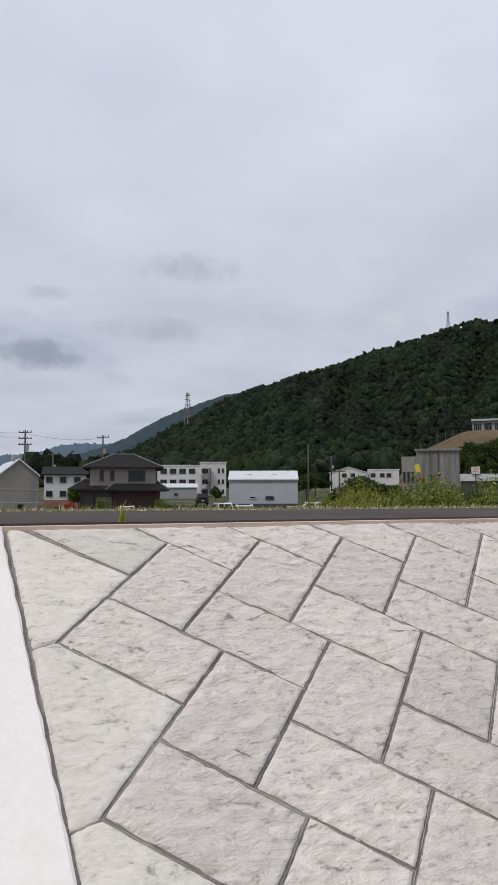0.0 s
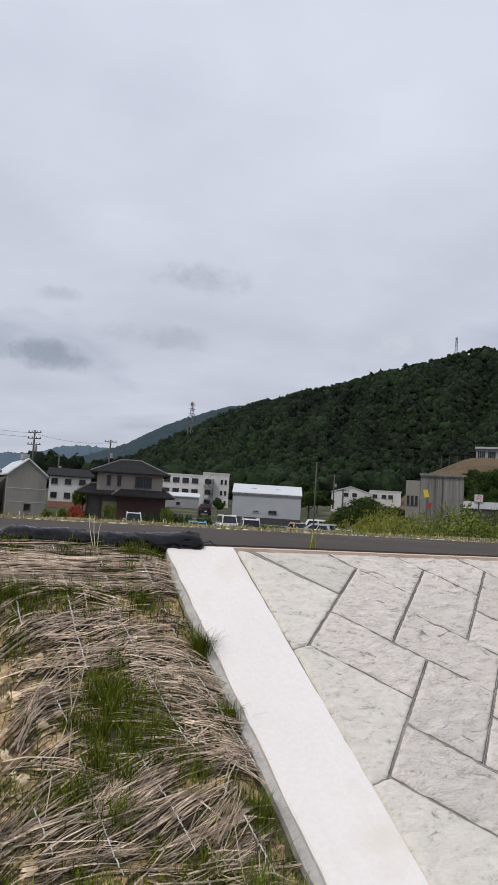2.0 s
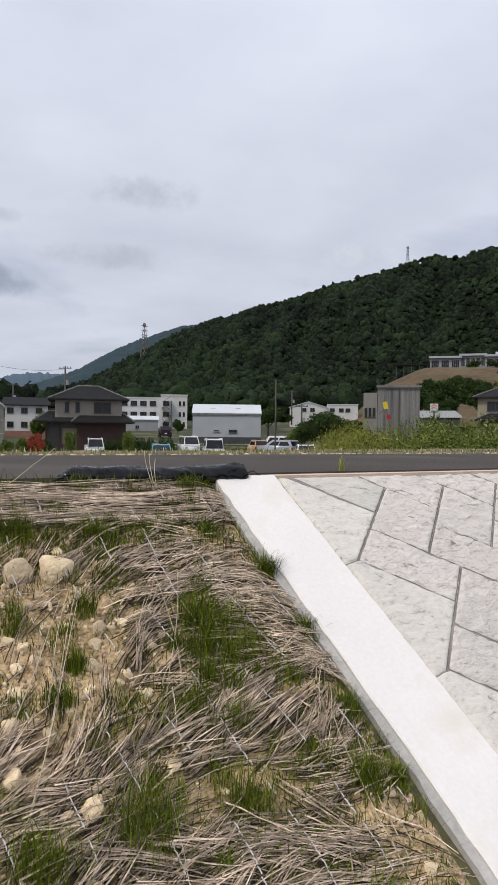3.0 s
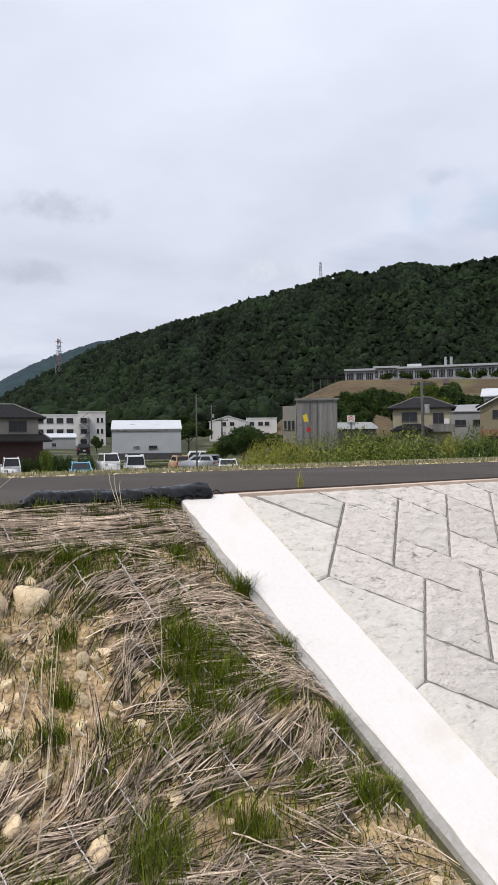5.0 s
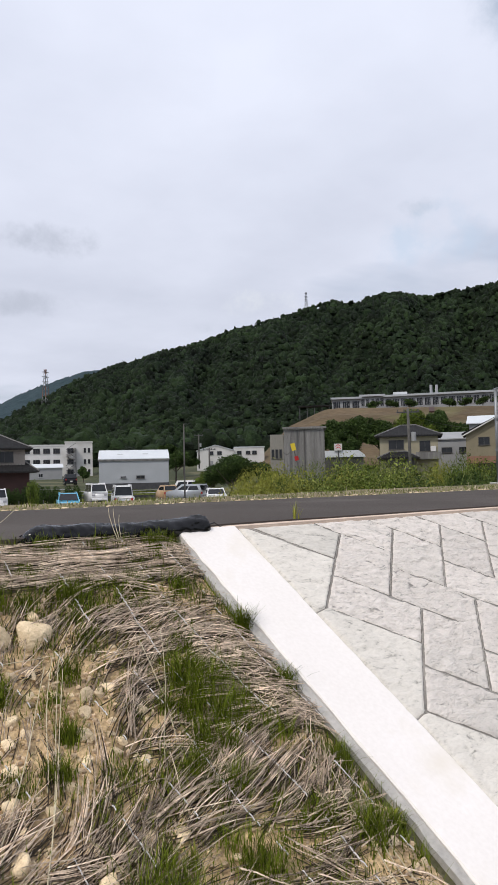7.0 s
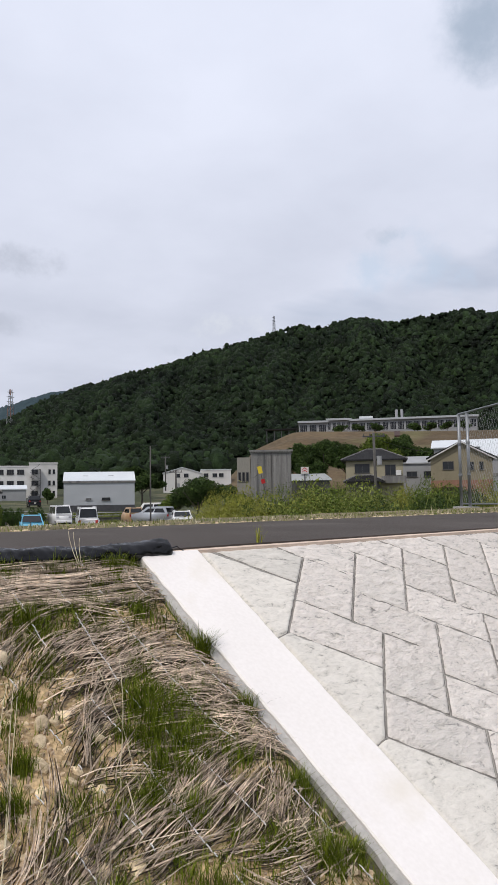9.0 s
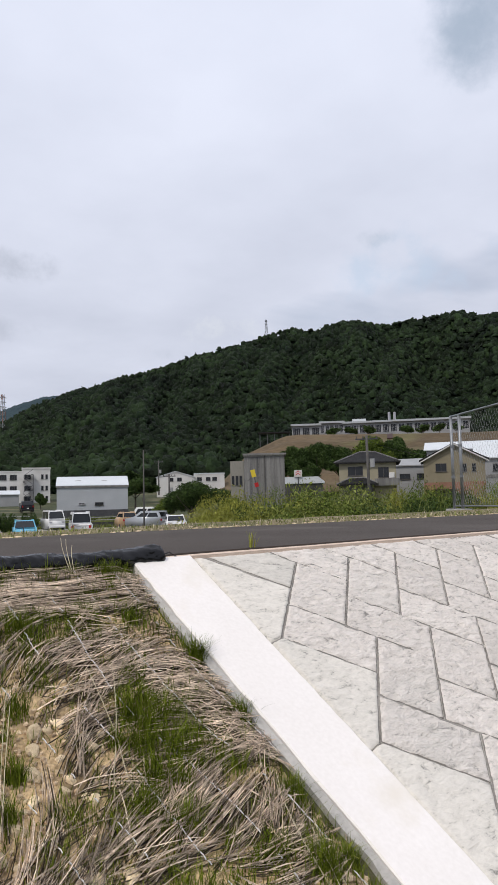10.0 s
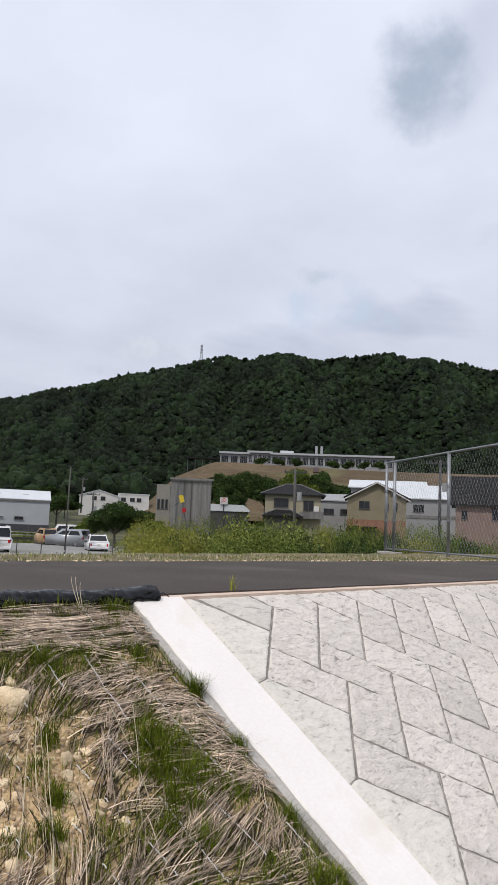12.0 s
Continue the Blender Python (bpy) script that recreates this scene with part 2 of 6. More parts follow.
M = dict(
    tile=split_stone(),
    edge_tile=split_stone("fine_grained_concrete", (0.90, 0.92, 0.905), 0.006, 0.0),
    joint=mat("joint_mortar", (0.15, 0.14, 0.125), (0.34, 0.315, 0.285), 9, 120, 0.95, 0.5, 80, dist=0.004),
    bead=mat("joint_bead", (0.36, 0.345, 0.32), (0.58, 0.55, 0.51), 12, 150, 0.9, 0.3),
    white=mat("smooth_white_concrete", (0.79, 0.745, 0.70), (0.87, 0.825, 0.785), 2.5, 70, 0.75, 0.12, stain=(0.72, 0.66, 0.56), stain_scale=2.6),
    concrete=mat("grey_concrete", (0.36, 0.35, 0.33), (0.52, 0.50, 0.47), 5, 60, 0.9, 0.3),
    darkwall=mat("dark_weathered_concrete", (0.045, 0.045, 0.042), (0.10, 0.10, 0.092), 0.6, 8, 0.95, 0.2, stain=(0.03, 0.035, 0.025), stain_scale=0.4),
    ledge=mat("tan_mortar", (0.55, 0.42, 0.33), (0.68, 0.55, 0.45), 8, 90, 0.9, 0.4),
    asphalt=mat("asphalt", (0.056, 0.047, 0.041), (0.092, 0.079, 0.070), 1.2, 220, 0.9, 0.6, 260, stain=(0.115, 0.10, 0.09), stain_scale=0.6, dist=0.004, spec=0.2),
    soil=mat("sandy_soil", (0.22, 0.148, 0.072), (0.82, 0.60, 0.34), 9, 90, 0.95, 0.9, 55, stain=(0.12, 0.09, 0.052), stain_scale=6, dist=0.01),
    straw=mat("dry_straw", (0.18, 0.13, 0.090), (0.80, 0.65, 0.50), 20, 200, 0.8, 0.0, vary=0.65, island=True, spec=0.15),
    # near-black straw that stands in for the shade deep in the mat
    gap_straw=mat("rotted_straw", (0.026, 0.018, 0.011), (0.085, 0.062, 0.038), 20, 200, 0.85, 0.0, vary=0.5, island=True),
    reed=mat("dry_reed", (0.45, 0.38, 0.25), (0.62, 0.55, 0.38), 20, 200, 0.7, 0.0, vary=0.2, island=True),
    twine=mat("pale_twine", (0.50, 0.48, 0.46), (0.72, 0.70, 0.68), 40, 300, 0.9, 0.0, vary=0.15, island=True),
    grass=mat("green_grass", (0.048, 0.072, 0.005), (0.175, 0.21, 0.020), 8, 80, 0.8, 0.0, vary=0.55, island=True, spec=0.12),
    weed=mat("pale_weed", (0.085, 0.12, 0.018), (0.24, 0.26, 0.075), 3, 30, 0.8, 0.0, vary=0.5, island=True, spec=0.12),
    stone=mat("pale_stone", (0.58, 0.44, 0.27), (0.90, 0.73, 0.49), 1.3, 9, 0.9, 0.35, 4, vary=0.30, dist=0.04),
    verge=mat("dry_verge", (0.075, 0.066, 0.030), (0.27, 0.215, 0.115), 2.5, 60, 0.95, 0.8, 40, stain=(0.07, 0.08, 0.025), stain_scale=1.4, dist=0.01),
    gravel=mat("gravel", (0.38, 0.275, 0.17), (0.66, 0.51, 0.35), 14, 90, 0.9, 0.3, vary=0.45, island=True),
    plastic=mat("black_plastic_film", (0.004, 0.004, 0.005), (0.008, 0.008, 0.009), 12, 60, 0.13, 0.5, 30, spec=0.32, dist=0.010),
    field=mat("meadow", (0.022, 0.032, 0.011), (0.065, 0.072, 0.027), 0.5, 6, 0.95, 0.8, 8, stain=(0.17, 0.145, 0.08), stain_scale=0.12, dist=0.1),
    lot=mat("parking_gravel", (0.20, 0.20, 0.19), (0.30, 0.29, 0.27), 0.4, 14, 0.95, 0.2, stain=(0.15, 0.16, 0.12), stain_scale=0.15),
    forest=mat("forest_leaves", (0.0024, 0.0066, 0.0036), (0.023, 0.041, 0.0135), 0.013, 0.4, 0.8, 1.0, 1.6, vary=0.6, island=True, dist=1.0, spec=0.15),
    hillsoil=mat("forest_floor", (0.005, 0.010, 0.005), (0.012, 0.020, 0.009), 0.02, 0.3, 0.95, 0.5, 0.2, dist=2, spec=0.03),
    # air haze is mixed into these two colours, bluer and paler with distance
    far=mat("far_woods_hazed", (0.028, 0.047, 0.056), (0.045, 0.068, 0.076), 0.01, 0.06, 0.95, 0.9, 0.03, dist=10, spec=0.1),
    farther=mat("farthest_woods_hazed", (0.075, 0.11, 0.145), (0.09, 0.13, 0.165), 0.004, 0.03, 0.95, 0.5, 0.02, dist=10, spec=0.1),
    terrace=mat("dry_grass_bank", (0.062, 0.044, 0.022), (0.135, 0.095, 0.052), 0.06, 0.7, 0.95, 0.5, 0.6, stretch=(1, 1, 4), stain=(0.13, 0.12, 0.05), stain_scale=0.05, dist=0.3),
    leaf=mat("bush_leaves", (0.042, 0.070, 0.009), (0.135, 0.18, 0.026), 0.8, 8, 0.75, 0.0, vary=0.55, island=True, spec=0.2),
    leaf_dark=mat("dark_tree_leaves", (0.020, 0.040, 0.010), (0.060, 0.095, 0.022), 0.8, 8, 0.75, 0.0, vary=0.55, island=True, spec=0.15),
    leaf_yellow=mat("yellow_green_leaves", (0.13, 0.15, 0.015), (0.30, 0.29, 0.045), 0.8, 8, 0.75, 0.0, vary=0.35, island=True),
    bark=mat("bark", (0.06, 0.05, 0.04), (0.13, 0.11, 0.09), 6, 40, 0.95, 0.5),
    zinc=mat("galvanised_steel", (0.20, 0.21, 0.22), (0.31, 0.32, 0.33), 6, 80, 0.45, 0.05, metal=0.7),
    darksteel=mat("dark_steel", (0.05, 0.05, 0.055), (0.09, 0.09, 0.095), 3, 40, 0.6, 0.05, metal=0.3),
    pylon=mat("pylon_steel", (0.22, 0.23, 0.25), (0.32, 0.33, 0.35), 1, 10, 0.7, 0.0, metal=0.2),
    pole=mat("pole_concrete", (0.065, 0.062, 0.058), (0.115, 0.11, 0.102), 3, 30, 0.9, 0.1),
    rooftile=mat("grey_roof_tiles", (0.012, 0.012, 0.0125), (0.027, 0.0265, 0.027), 2, 20, 0.75, 0.1, vary=0.2, spec=0.15),
    brownwall=mat("dark_brown_cladding", (0.035, 0.016, 0.013), (0.060, 0.026, 0.022), 1, 12, 0.7, 0.1),
    plaster=mat("beige_plaster", (0.26, 0.23, 0.20), (0.33, 0.295, 0.26), 1, 25, 0.9, 0.1),
    cream=mat("cream_plaster", (0.28, 0.255, 0.178), (0.345, 0.315, 0.226), 1, 25, 0.9, 0.1),
    tan=mat("tan_render", (0.205, 0.178, 0.118), (0.26, 0.226, 0.154), 1, 25, 0.9, 0.1),
    brick=mat("red_brown_siding", (0.22, 0.11, 0.075), (0.30, 0.16, 0.115), 2, 25, 0.9, 0.2),
    pink=mat("pinkish_siding", (0.20, 0.14, 0.12), (0.26, 0.185, 0.155), 2, 25, 0.9, 0.2),
    whitewall=mat("white_wall", (0.54, 0.53, 0.51), (0.64, 0.63, 0.61), 0.6, 12, 0.85, 0.05, stain=(0.52, 0.51, 0.48), stain_scale=0.5),
    greywall=mat("pale_grey_wall", (0.26, 0.265, 0.27), (0.33, 0.335, 0.34), 0.6, 12, 0.8, 0.05),
    barnwall=mat("pale_blue_grey_sheet", (0.36, 0.38, 0.40), (0.43, 0.45, 0.47), 0.5, 8, 0.6, 0.1),
    barnroof=mat("white_sheet_roof", (0.52, 0.55, 0.57), (0.62, 0.645, 0.66), 0.5, 8, 0.5, 0.05),
    shedwall=mat("weathered_grey_panel", (0.20, 0.19, 0.165), (0.29, 0.275, 0.24), 0.5, 10, 0.9, 0.15, stretch=(1, 1, 0.25), stain=(0.19, 0.185, 0.165), stain_scale=0.5),
    slate=mat("weathered_slate_sheet", (0.13, 0.126, 0.12), (0.24, 0.235, 0.225), 0.9, 12, 0.85, 0.3, stretch=(3, 3, 0.15), stain=(0.10, 0.10, 0.10), stain_scale=0.6, vary=0.12),
    glass=mat("dark_window_glass", (0.012, 0.014, 0.016), (0.022, 0.024, 0.027), 0.5, 2, 0.10, 0.0, spec=0.35),
    frame=mat("dark_frame", (0.06, 0.055, 0.05), (0.09, 0.085, 0.08), 2, 20, 0.6, 0.0),
    alu=mat("aluminium_frame", (0.35, 0.35, 0.36), (0.45, 0.45, 0.46), 2, 20, 0.5, 0.0, metal=0.3),
    red=mat("red_paint", (0.48, 0.02, 0.03), (0.58, 0.03, 0.04), 2, 20, 0.5, 0.0),
    orange=mat("orange_leaves", (0.22, 0.03, 0.015), (0.33, 0.06, 0.025), 2, 20, 0.8, 0.0, vary=0.3, island=True),
    yellow=mat("yellow_paint", (0.55, 0.42, 0.02), (0.65, 0.50, 0.04), 2, 20, 0.6, 0.0),
    tyre=mat("tyre_rubber", (0.02, 0.02, 0.02), (0.035, 0.035, 0.035), 6, 60, 0.9, 0.1),
    carwhite=mat("white_car_paint", (0.70, 0.70, 0.70), (0.76, 0.76, 0.76), 0.5, 3, 0.25, 0.0),
    carblue=mat("sky_blue_car_paint", (0.10, 0.34, 0.48), (0.14, 0.40, 0.54), 0.5, 3, 0.25, 0.0),
    carsilver=mat("silver_car_paint", (0.36, 0.38, 0.40), (0.42, 0.44, 0.46), 0.5, 3, 0.3, 0.0, metal=0.4),
    carblack=mat("black_car_paint", (0.015, 0.015, 0.02), (0.025, 0.025, 0.03), 0.5, 3, 0.2, 0.0),
    carcream=mat("pale_orange_car_paint", (0.42, 0.27, 0.15), (0.48, 0.32, 0.18), 0.5, 3, 0.3, 0.0),
    lamp=mat("red_lamp_lens", (0.35, 0.01, 0.01), (0.42, 0.02, 0.02), 2, 20, 0.3, 0.0),
)


# ---- mesh helpers ----
def part(name, bm, material, parent=None, label="", smooth=False):
    me = bpy.data.meshes.new(name)
    bm.to_mesh(me)
    bm.free()
    me.materials.append(M[material])
    if smooth:
        me.polygons.foreach_set("use_smooth", [True] * len(me.polygons))
    ob = new(name, me)
    ob.parent = parent
    return tagged(ob, label)


def mesh_np(name, verts, faces, material, smooth=False):
    """A mesh from arrays: verts (n, 3), faces (m, 3 or 4)."""
    verts, faces = np.asarray(verts, np.float32), np.asarray(faces, np.int32)
    me = bpy.data.meshes.new(name)
    n, k = faces.shape
    me.vertices.add(len(verts))
    me.vertices.foreach_set("co", verts.ravel())
    me.loops.add(n * k)
    me.loops.foreach_set("vertex_index", faces.ravel())
    me.polygons.add(n)
    me.polygons.foreach_set("loop_start", np.arange(0, n * k, k, dtype=np.int32))
    me.polygons.foreach_set("use_smooth", np.full(n, smooth))
    me.update(calc_edges=True)
    me.materials.append(M[material])
    return me


def empty(name, m, label, category, group="", kind=""):
    ob = new(name)
    ob.matrix_world = m
    return tagged(ob, label, category, group, kind)


def box(bm, x0, x1, y0, y1, z0, z1, bevel=0.0):
    r = bmesh.ops.create_cube(bm, size=1, matrix=Matrix.LocRotScale(((x0 + x1) / 2, (y0 + y1) / 2, (z0 + z1) / 2), None, (x1 - x0, y1 - y0, z1 - z0)))
    if bevel:
        edges = list({e for v in r["verts"] for e in v.link_edges})
        bmesh.ops.bevel(bm, geom=edges, offset=bevel, segments=1, affect="EDGES")
    return bm


def boxed(x0, x1, y0, y1, z0, z1, bevel=0.0):
    return box(bmesh.new(), x0, x1, y0, y1, z0, z1, bevel)


def prism(bm, outline, y0, y1):
    """An outline in x and z, drawn along y."""
    a = [bm.verts.new((x, y0, z)) for x, z in outline]
    b = [bm.verts.new((x, y1, z)) for x, z in outline]
    bm.faces.new(a), bm.faces.new(b[::-1])
    for i in range(len(a)):
        j = (i + 1) % len(a)
        bm.faces.new((a[j], a[i], b[i], b[j]))
    bmesh.ops.recalc_face_normals(bm, faces=bm.faces)
    return bm


def tube(bm, points, radius, sides=6, r_end=None):
    pts = [Vector(p) for p in points]
    rings = []
    for i, p in enumerate(pts):
        d = (pts[min(i + 1, len(pts) - 1)] - pts[max(i - 1, 0)]).normalized()
        a = d.orthogonal().normalized()
        b = d.cross(a)
        r = radius if r_end is None else radius + (r_end - radius) * i / (len(pts) - 1)
        rings.append([bm.verts.new(p + r * (math.cos(2 * math.pi * k / sides) * a + math.sin(2 * math.pi * k / sides) * b)) for k in range(sides)])
    for u, v in zip(rings, rings[1:]):
        for k in range(sides):
            bm.faces.new((u[k], u[(k + 1) % sides], v[(k + 1) % sides], v[k]))
    if sides > 2:
        bm.faces.new(rings[0][::-1]), bm.faces.new(rings[-1])
    return bm


def strands(paths, radius, sides=3):
    """Thin tubes along paths (n, k, 3); radius of one length n."""
    P = np.asarray(paths, float)
    n, k, _ = P.shape
    d = np.gradient(P, axis=1)
    d /= np.linalg.norm(d, axis=2, keepdims=True) + 1e-9
    up = np.array([0.05, -0.5, 0.86])
    a = np.cross(d, up)
    a /= np.linalg.norm(a, axis=2, keepdims=True) + 1e-9
    b = np.cross(a, d)
    taper = np.linspace(1, 0.55, k)[None, :, None]
    R = np.asarray(radius)[:, None, None] * taper
    rings = np.stack([P + R * (math.cos(2 * math.pi * s / sides) * a + math.sin(2 * math.pi * s / sides) * b) for s in range(sides)], 2)
    verts = rings.reshape(-1, 3)
    base = (np.arange(n) * k * sides)[:, None, None]
    i, s = np.arange(k - 1)[None, :, None], np.arange(sides)[None, None, :]
    q = np.stack([base + i * sides + s, base + i * sides + (s + 1) % sides, base + (i + 1) * sides + (s + 1) % sides, base + (i + 1) * sides + s], -1)
    return verts, q.reshape(-1, 4)


def blades(rng, roots, heights, width, lean, k=4):
    """Grass blades: flat tapered ribbons that bend over."""
    n = len(roots)
    ang = rng.uniform(0, 2 * math.pi, n)
    side = np.stack([np.cos(ang), np.sin(ang), 0 * ang], 1)
    out = np.stack([-np.sin(ang), np.cos(ang), 0 * ang], 1)
    bend = rng.uniform(0.15, 1.0, n) * lean
    t = np.linspace(0, 1, k)
    P = roots[:, None] + heights[:, None, None] * (t[None, :, None] * np.array([0, 0, 1.0]) * (1 - 0.35 * (bend[:, None, None] * t[None, :, None]) ** 2) + (bend[:, None] * t[None] ** 2)[:, :, None] * out[:, None])
    w = (np.asarray(width) * (1 - t) ** 0.7 * 0.5 + 0.0002)[None, :, None]
    V = np.stack([P - w * side[:, None], P + w * side[:, None]], 2).reshape(-1, 3)
    base = (np.arange(n) * k * 2)[:, None]
    i = np.arange(k - 1)[None]
    F = np.stack([base + 2 * i, base + 2 * i + 1, base + 2 * i + 3, base + 2 * i + 2], -1).reshape(-1, 4)
    return V, F


def stuff(name, verts, faces, material, label, category, smooth=False):
    return tagged(new(name, mesh_np(name, verts, faces, material, smooth)), label, category, kind="stuff")


# ---- ground: one sheet with the levee in it ----
K = 0.6003            # slope of the bank, rise over run
LOT = -2.15            # level of the land behind the levee


def smooth(a, b, v):
    t = np.clip((v - a) / (b - a), 0, 1)
    return t * t * (3 - 2 * t)


def far_edge(x):
    return 2.55 - 0.03 * np.clip(x, -20, 9)


def crest(x):
    """Where the levee's top begins to fall away."""
    return 3.05 + 0.118 * np.clip(x, -4, 9)


def land(x, y):
    x, y = np.asarray(x, float), np.asarray(y, float)
    r = np.hypot(x, y)
    bank = np.maximum(K * y, -3.4)
    v = y - crest(x) - 0.3
    berm = 0.032 * smooth(0.1, 0.45, y - far_edge(x)) * smooth(0.35, 0.0, v)
    back = np.where(v < 0, 0.0, np.maximum(-v / 1.7, LOT)) + berm
    rise = 1.7 * smooth(84, 112, r) + 4.0 * smooth(110, 200, r) + 3.0 * smooth(200, 400, r)
    return np.where(y < 0, bank, back + np.where(y > 20, rise, 0))


def build_ground():
    ax = np.r_[-np.geomspace(3800, 8, 34), np.arange(-7.5, 14, 0.5), np.geomspace(14.5, 3800, 44)]
    ay = np.r_[-np.geomspace(3800, 7, 22), -5.7, -4, -2, 0, 0.02, 1, 2, np.arange(2.6, 9, 0.18), np.arange(9.4, 20, 1), np.geomspace(20.5, 3800, 48)]
    X, Y = np.meshgrid(ax, ay)
    Z = land(X, Y) - 0.035
    n, k = X.shape
    idx = np.arange(n * k).reshape(n, k)
    F = np.stack([idx[:-1, :-1], idx[:-1, 1:], idx[1:, 1:], idx[1:, :-1]], -1).reshape(-1, 4)
    g = new("ground", mesh_np("ground", np.stack([X, Y, Z], -1).reshape(-1, 3), F, "field"))
    tagged(g, "grassy flat land behind a river levee", "ground", kind="structure")


build_ground()


def build_road():
    rng = np.random.default_rng(3)
    xs = np.r_[np.geomspace(-60, -2, 14), np.arange(-1.5, 9.3, 0.25)]
    ts = np.linspace(0, 1, 9)
    near = np.where(xs < -0.1, 0.03, 0.085)
    farv = far_edge(xs)
    Y = near[:, None] + (farv - near)[:, None] * ts[None]
    Y[:, 0] += rng.normal(0, 0.006, len(xs))
    Y[:, -1] += rng.normal(0, 0.03, len(xs))
    X = np.repeat(xs[:, None], 9, 1)
    Z = 0.012 + 0.02 * np.sin(ts * math.pi)[None] + 0 * X
    top = np.stack([X, Y, Z], -1)
    low = top[:, [0, 0]] - [[0, 0.004, 0.0], [0, 0.006, 0.05]]
    V = np.concatenate([low[:, ::-1], top], 1)
    n, k, _ = V.shape
    idx = np.arange(n * k).reshape(n, k)
    F = np.stack([idx[:-1, :-1], idx[1:, :-1], idx[1:, 1:], idx[:-1, 1:]], -1).reshape(-1, 4)
    tagged(new("road", mesh_np("road", V.reshape(-1, 3), F, "asphalt")), "narrow grey asphalt road along the levee top", "road", kind="structure")


build_road()


# ---- the paved bank ----
def on_bank(x, s, h=0.0):
    """A place on the bank: x along the road, s up the slope, h out of it."""
    c = 1 / math.hypot(1, K)
    return Vector((x, s * c - h * K * c, s * K * c + h * c))


BANK = Matrix(((1, 0, 0, 0), (0, 1 / math.hypot(1, K), -K / math.hypot(1, K), 0), (0, K / math.hypot(1, K), 1 / math.hypot(1, K), 0), (0, 0, 0, 1)))
R2 = math.sqrt(2)
A0, B0, SHORT, LONG = 0.446, -0.083, 0.2505, 0.384


def ab(a, b):
    return ((a + b) / R2, (b - a) / R2)


def clip_poly(poly, n, c):
    """Keeps the part of a convex outline where n.p <= c."""
    out = []
    for i, p in enumerate(poly):
        q = poly[(i + 1) % len(poly)]
        dp, dq = n[0] * p[0] + n[1] * p[1] - c, n[0] * q[0] + n[1] * q[1] - c
        if dp <= 0:
            out.append(p)
        if dp * dq < 0:
            t = dp / (dp - dq)
            out.append((p[0] + t * (q[0] - p[0]), p[1] + t * (q[1] - p[1])))
    return out


def inset(poly, d):
    c = (sum(p[0] for p in poly) / len(poly), sum(p[1] for p in poly) / len(poly))
    planes = []
    for i, p in enumerate(poly):
        q = poly[(i + 1) % len(poly)]
        ex, ey = q[0] - p[0], q[1] - p[1]
        l = math.hypot(ex, ey)
        if l < 1e-4:
            continue
        n = (ey / l, -ex / l)
        k = n[0] * p[0] + n[1] * p[1]
        if n[0] * c[0] + n[1] * c[1] > k:
            n, k = (-n[0], -n[1]), -k
        planes.append((n, k - d))
    for n, k in planes:
        poly = clip_poly(poly, n, k)
    return poly, planes


